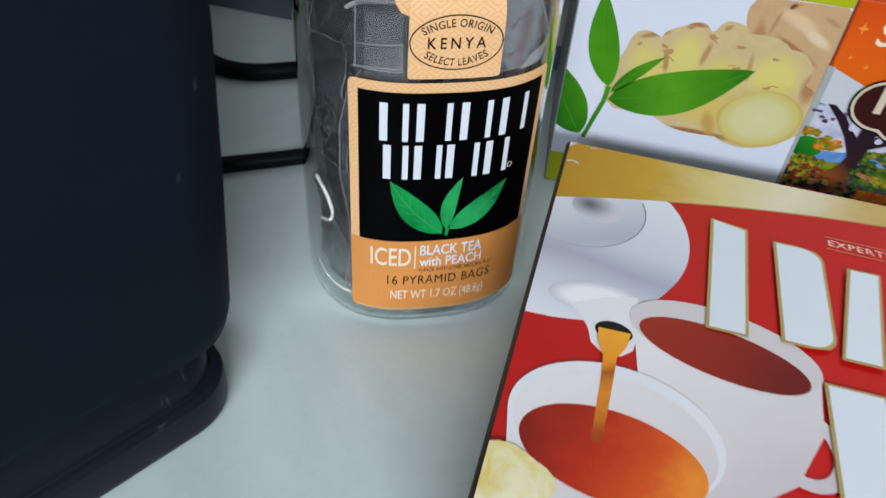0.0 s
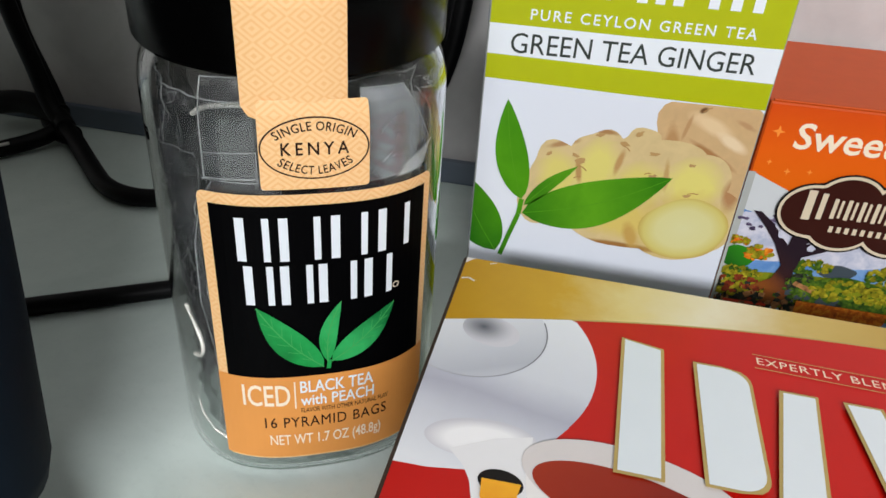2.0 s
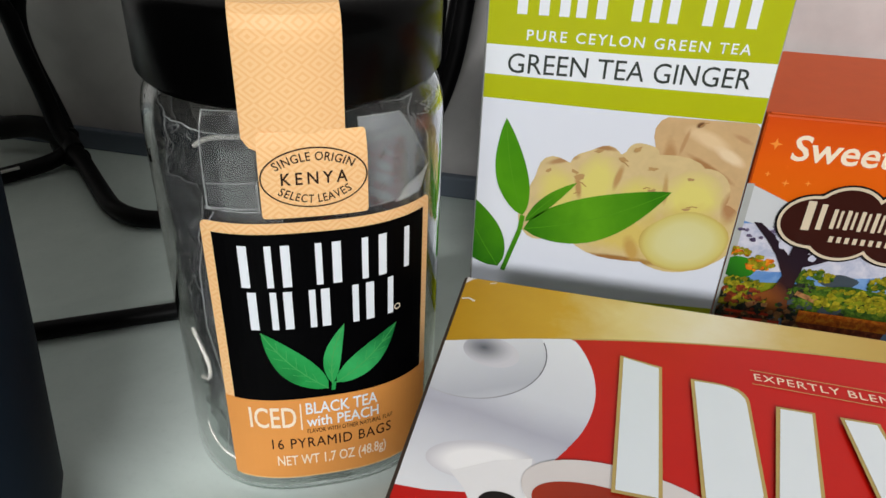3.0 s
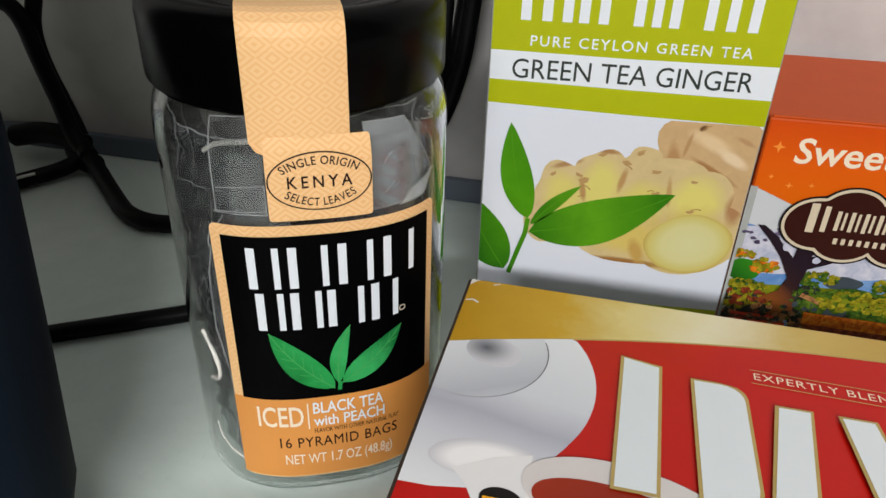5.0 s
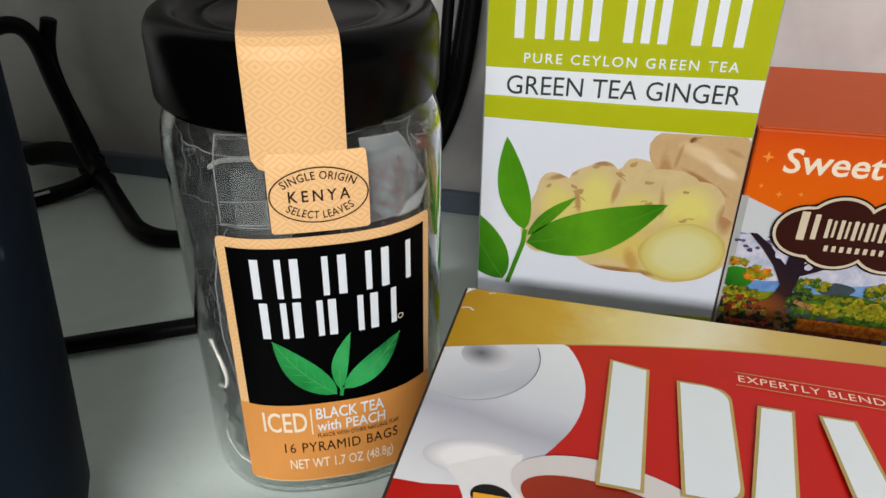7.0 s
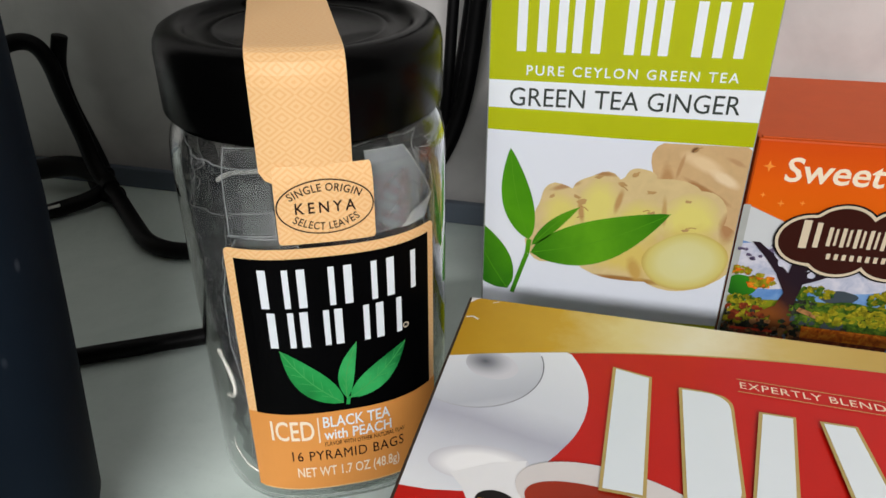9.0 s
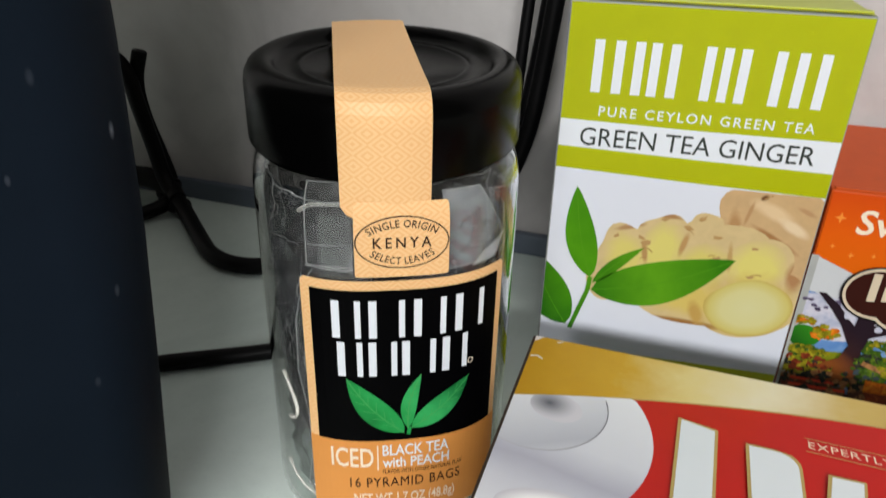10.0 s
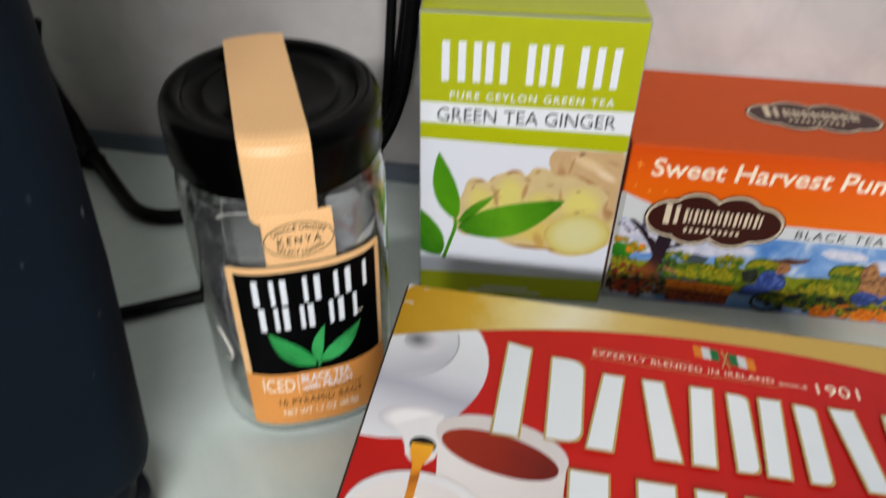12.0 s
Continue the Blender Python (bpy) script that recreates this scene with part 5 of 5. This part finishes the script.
land("blue_shape", [lump(0.1030, 0.0180, 0.0044, 0.0030, rnd, 0.18)], 0.0008, "blue_cloth")
mound("bush", 0.1130, 0.0180, 0.0060, 0.0060, 0.0007, "bush_green", ("field", "bush_yellow"), 22)
for k in range(5):
    land("pumpkin_print", [oval(0.0820 + 0.0074 * k, 0.0108 + 0.0012 * (k % 2), 0.0046, 0.0033, n=18)], 0.00084 + 0.00002 * (k % 2), "pumpkin")
land("small_print", [rect(0.0030, 0.0158, 0.0150, 0.0166), rect(0.0030, 0.0136, 0.0185, 0.0145), rect(0.0030, 0.0114, 0.0140, 0.0123)], 0.00084, "red_ink")
write("wording", "Sweet Harvest Pumpkin", OF, 0.0083, 0.0618, 0.0064, 0.0968, 0.0003, M["cream_ink"], orange_front, bold=0.016, shear=0.06)
printed("small_print", [rect(0.0965, 0.0418, 0.0982, 0.0446), rect(0.0990, 0.0418, 0.1130, 0.0438)], OF, 0.0003, M["grey_card"], sash)
write("wording", "BLACK TEA", OF, 0.0625, 0.0415, 0.0034, 0.0300, 0.0003, M["dark_ink"], sash, spacing=1.2)
printed("star", [[(x, y + s), (x + s * 0.25, y + s * 0.25), (x + s, y), (x + s * 0.25, y - s * 0.25), (x, y - s), (x - s * 0.25, y - s * 0.25), (x - s, y), (x - s * 0.25, y + s * 0.25)] for x, y, s in ((0.004, 0.0655, 0.0016), (0.009, 0.0555, 0.001), (0.0145, 0.0560, 0.0008), (0.0040, 0.0575, 0.0008))], OF, 0.0003, M["orange_star"], orange_front)


def cloud_plaque(cx, cy, hw, hh, grow=0.0):
    """Scalloped cloud outline: the outer edge of several overlapping ovals."""
    lobes = [(sx * 0.64, -0.02, 0.36, 0.70) for sx in (-1, 1)] + [(sx * 0.30, y, 0.36, r) for sx in (-1, 1) for y, r in ((0.28, 0.74), (-0.30, 0.70))]
    out = []
    for k in range(120):
        w = 2 * math.pi * k / 120
        c, q, far = math.cos(w), math.sin(w), 0.0
        for x, y, rx, ry in lobes:
            x, y, rx, ry = x * hw, y * hh, rx * hw + grow, ry * hh + grow
            A = (c / rx) ** 2 + (q / ry) ** 2
            B = c * x / rx ** 2 + q * y / ry ** 2
            D = B * B - A * ((x / rx) ** 2 + (y / ry) ** 2 - 1)
            if D >= 0:
                far = max(far, (B + math.sqrt(D)) / A)
        out.append((cx + far * c, cy + far * q))
    return out


def brand_plaque(face, cx, cy, hw, hh, parent, d, ink):
    pl = printed("brand_plaque", [cloud_plaque(cx, cy, hw, hh, 0.0013)], face, d, M["black_ink"], parent, "dark brown scalloped brand plaque with plain strokes")
    printed("plaque_rim", [cloud_plaque(cx, cy, hw, hh, 0.0008)], face, d + 0.00006, M["plaque_edge"], pl)
    printed("plaque_field", [cloud_plaque(cx, cy, hw, hh, 0.0)], face, d + 0.00012, M["plaque"], pl)
    u = cx - hw * 0.76
    for k in range(9):
        w = hw * (0.25 if k == 0 else 0.125)
        hgt = hh * (0.86 if k == 0 else 0.58)
        low = cy - hh * (0.26 if k == 0 else 0.14)
        bars = [rect(u, low, u + w * 0.36, low + hgt), rect(u + w * 0.62, low + hgt * 0.06, u + w * 0.86, low + hgt * 0.94)]
        u += w * 1.2
        for bar in bars:
            printed("plaque_bar", [bar], face, d + 0.00018, M[ink], pl)
    for k in range(10):
        u = cx - hw * 0.42 + hw * 0.088 * k
        printed("plaque_tick", [rect(u, cy - hh * 0.54, u + hw * 0.045, cy - hh * 0.36)], face, d + 0.00018, M[ink], pl)


brand_plaque(OF, 0.0334, 0.0460, 0.0230, 0.0096, orange_box, 0.0009, "plaque_edge")
OTOP = Face(orange_at(0, 0, OH), OU, OD)
brand_plaque(OTOP, 0.0662, 0.0292, 0.0226, 0.0094, orange_box, 0.0002, "plaque_edge")
part("flap_edge", rounded_block(orange_at, (0.0008, 0.0002, OH - 0.0001), (OW - 0.0008, 0.0014, OH + 0.0005), 0.0003), M["orange_shaded"], orange_box)

# ---------------------------------------------------------------- red tea box, lying on its back
RA = radians(-5.8)
RU, RV = Vector((math.cos(RA), math.sin(RA), 0)), Vector((-math.sin(RA), math.cos(RA), 0))
R0, RW, RD, RH = Vector((-0.0044, 0.1496, 0)), 0.168, 0.122, 0.0480


def red_at(x, y, z):
    return R0 + x * RU + y * RV + Vector((0, 0, z))


red_box = empty("red_tea_box", (0, 0, 0), "red and gold tea box lying flat, teapot and cups printed", "tea box", "tea boxes")
KU, KV = 0.957, 0.875
box_shell(red_box, (0, -RD * KV, 0), (RW * KU, 0, RH), red_at, M["box_edge"], 0.0010)
RF = Face(red_at(0, 0, RH), RU, RV, KU, KV)
e = 0.0009


def gold_line(u):
    return -(0.0085 + 1.94 * (u - 0.095) ** 2)


arc = [(u, gold_line(u)) for u in [e + (RW - 2 * e) * k / 24 for k in range(25)]]
gold = printed("gold_panel", [arc + [(RW - e, -e), (e, -e)]], RF, 0.0001, M["gold"], red_box, "brushed gold printed band, pale sheen painted in")
redp = printed("red_panel", [[(e, -RD + e), (RW - e, -RD + e)] + arc[::-1]], RF, 0.0001, M["red"], red_box, "glossy red printed panel, darker shading painted in")
printed("gold_rule", [arc + [(u, v - 0.0005) for u, v in arc[::-1]]], RF, 0.00016, M["letter_gold"], redp)
RED = (e, -RD + e, RW - e, -e)


def red_print(name, polys, d, mat, parent=redp):
    return printed(name, clip_to(polys, *RED), RF, d, M[mat], parent)


# scuffed corner
red_print("worn_corner", [[(e, -e), (0.0030, -e), (0.0022, -0.0016), (e, -0.0034)]], 0.00014, "china_rim", gold)
red_print("crease", stroke([(0.0012, -0.0098), (0.0026, -0.0092), (0.0040, -0.0102)], 0.0005) + stroke([(0.0060, -0.0022), (0.0074, -0.0014)], 0.0004), 0.00014, "china_rim", gold)
# teapot
def under_arc(poly):
    return [(u, min(v, gold_line(u) - 0.0003)) for u, v in poly]


red_print("teapot", [[(0.0, -0.050), (0.026, -0.050), (0.0215, -0.0580), (0.0150, -0.0632), (0.0060, -0.0650), (0.0, -0.0652)]], 0.00018, "china")
red_print("teapot", [under_arc(oval(0.0068, -0.0350, 0.0230, 0.0270, 0, 80))], 0.00022, "china")
red_print("pot_lid", [under_arc(oval(0.0066, -0.0270, 0.0138, 0.0150, 0, 64))], 0.00026, "china_lid")
red_print("pot_lid_line", ring(0.0066, -0.0270, 0.0139, 0.0151, 0.00024, 0, a0=-125, a1=22), 0.0003, "china_line")
red_print("pot_knob", [under_arc(oval(0.0100, -0.0272, 0.0056, 0.0046, -25))], 0.00032, "china_knob")
red_print("pot_shine", [oval(0.0128, -0.0566, 0.0088, 0.0046, 8)], 0.00026, "china_shine")
red_print("spout", [[(0.0085, -0.0602), (0.0112, -0.0632), (0.0126, -0.0660), (0.0134, -0.0692), (0.0155, -0.0712), (0.0188, -0.0712), (0.0208, -0.0690), (0.0214, -0.0645), (0.0207, -0.0590), (0.0207, -0.0540), (0.0150, -0.0560)]], 0.0003, "china_white")
red_print("spout_mouth", [oval(0.0171, -0.0652, 0.0034, 0.0026, -8)], 0.00036, "black_ink")
# second cup
red_print("cup", [[(0.0200, -0.0590), (0.0526, -0.0660), (0.0520, -0.0780), (0.0470, -0.0900), (0.0380, -0.0980), (0.0280, -0.0920), (0.0225, -0.0780)]], 0.0004, "cup_body")
red_print("cup_handle", ring(0.0486, -0.0815, 0.0068, 0.0088, 0.0026, 12), 0.00044, "cup_body")
red_print("cup_rim", [oval(0.0363, -0.0616, 0.0170, 0.0090, -11, 48)], 0.00048, "china_rim")
red_print("tea", [oval(0.0361, -0.0644, 0.0150, 0.0063, -12, 48)], 0.00054, "tea_deep")
# first cup
red_print("cup", [[(0.0022, -0.0890), (0.0364, -0.0890), (0.0352, -0.1010), (0.0312, -0.1120), (0.0262, -0.118), (0.0108, -0.118), (0.0054, -0.1090)]], 0.0006, "cup_body")
red_print("cup_rim", [oval(0.0193, -0.0880, 0.0172, 0.0140, -4, 52)], 0.00066, "china_white")
red_print("cup_inside", [oval(0.0193, -0.0893, 0.0160, 0.0124, -5, 52)], 0.0007, "cup_body")
red_print("tea", [oval(0.0193, -0.0936, 0.0146, 0.0090, -6, 52)], 0.00074, "tea_red")
red_print("tea_pour", [[(0.0143, -0.0654), (0.0201, -0.0652), (0.0196, -0.0690), (0.0182, -0.0722), (0.0180, -0.0800), (0.0176, -0.0920), (0.0158, -0.0920), (0.0160, -0.0790), (0.0158, -0.0722), (0.0146, -0.0690)]], 0.0008, "pour")
red_print("lemon", [lump(0.0035, -0.1030, 0.0080, 0.0062, random.Random(3), 0.12)], 0.0009, "lemon")

# the brand's big letters as plain plaques with a gold edge
def big(poly):
    cx, cy = sum(p[0] for p in poly) / len(poly), sum(p[1] for p in poly) / len(poly)
    red_print("letter_edge", [[(p[0] + math.copysign(0.0006, p[0] - cx), p[1] + math.copysign(0.0006, p[1] - cy)) for p in poly]], 0.00086, "letter_gold")
    red_print("letter_block", [poly], 0.00094, "letter")


LT, LB = -0.0240, -0.0580
for poly in ([(0.0344, LT + 0.0012), (0.0408, LT - 0.0004), (0.0400, LB), (0.0336, LB)], round_rect(0.0470, LB + 0.001, 0.0556, LT - 0.0025, 0.0040, 5, (0, 1, 1, 0)),
             [(0.0612, -0.0305), (0.0664, -0.0305), (0.0634, LB), (0.0572, LB)], [(0.0716, -0.0305), (0.0768, -0.0305), (0.0802, LB), (0.0740, LB)],
             [(0.0842, -0.0305), (0.0896, -0.0305), (0.0884, LB), (0.0830, LB)], round_rect(0.0936, LB, 0.0986, -0.0312, 0.0024, 5, (0, 1, 1, 0)),
             [(0.1018, -0.0312), (0.1070, -0.0312), (0.1058, LB), (0.1006, LB)], round_rect(0.1106, LB, 0.1156, -0.0318, 0.0024, 5, (0, 1, 1, 0)),
             [(0.1196, -0.0312), (0.1254, -0.0312), (0.1284, LB), (0.1236, LB)], [(0.1330, -0.0312), (0.1382, -0.0312), (0.1370, LB), (0.1322, LB)],
             round_rect(0.1450, LB, 0.1545, -0.0335, 0.0045),
             rect(0.0535, -0.0960, 0.0625, -0.0662), rect(0.0695, -0.0960, 0.0780, -0.0662), rect(0.0830, -0.0960, 0.0894, -0.0662), rect(0.0945, -0.0960, 0.1008, -0.0662),
             [(0.1074, -0.0662), (0.1136, -0.0662), (0.1114, -0.0960), (0.1042, -0.0960)], [(0.1184, -0.0662), (0.1238, -0.0662), (0.1280, -0.0960), (0.1208, -0.0960)]):
    big(poly)
write("wording", "EXPERTLY BLENDED IN IRELAND", RF, 0.0581, -0.0222, 0.0021, 0.0490, 0.0003, M["cream_ink"], redp, spacing=1.1, place=lambda x, y: (0.0581 + x, -0.0222 - 0.03 * x + y))
write("wording", "SINCE", RF, 0.1083, -0.0240, 0.0013, 0.0075, 0.0003, M["cream_ink"], redp)
write("wording", "1901", RF, 0.1180, -0.0253, 0.0042, 0.0110, 0.0003, M["cream_ink"], redp)
red_print("rule", stroke([(0.0575, -0.0192), (0.0850, -0.0198)], 0.00022) + stroke([(0.0575, -0.0234), (0.1080, -0.0249)], 0.00022), 0.0003, "letter_gold")
for x, y, t in ((0.0862, -0.0118, -0.10), (0.0958, -0.0134, -0.14)):
    for k, mat in enumerate(("flag_orange", "white_card", "flag_green") if x < 0.09 else ("flag_green", "white_card", "flag_orange")):
        u = x + k * 0.0023
        red_print("flag_stripe", [[(u, y + t * k * 0.0035), (u + 0.0023, y + t * (k + 1) * 0.0035), (u + 0.0026, y - 0.0048 + t * (k + 1) * 0.0035), (u + 0.0003, y - 0.0048 + t * k * 0.0035)]], 0.0003, mat)
red_print("flag_pole", stroke([(0.0940, -0.0125), (0.0958, -0.0200)], 0.0004) + stroke([(0.0957, -0.0130), (0.0938, -0.0200)], 0.0004), 0.00036, "letter_gold")
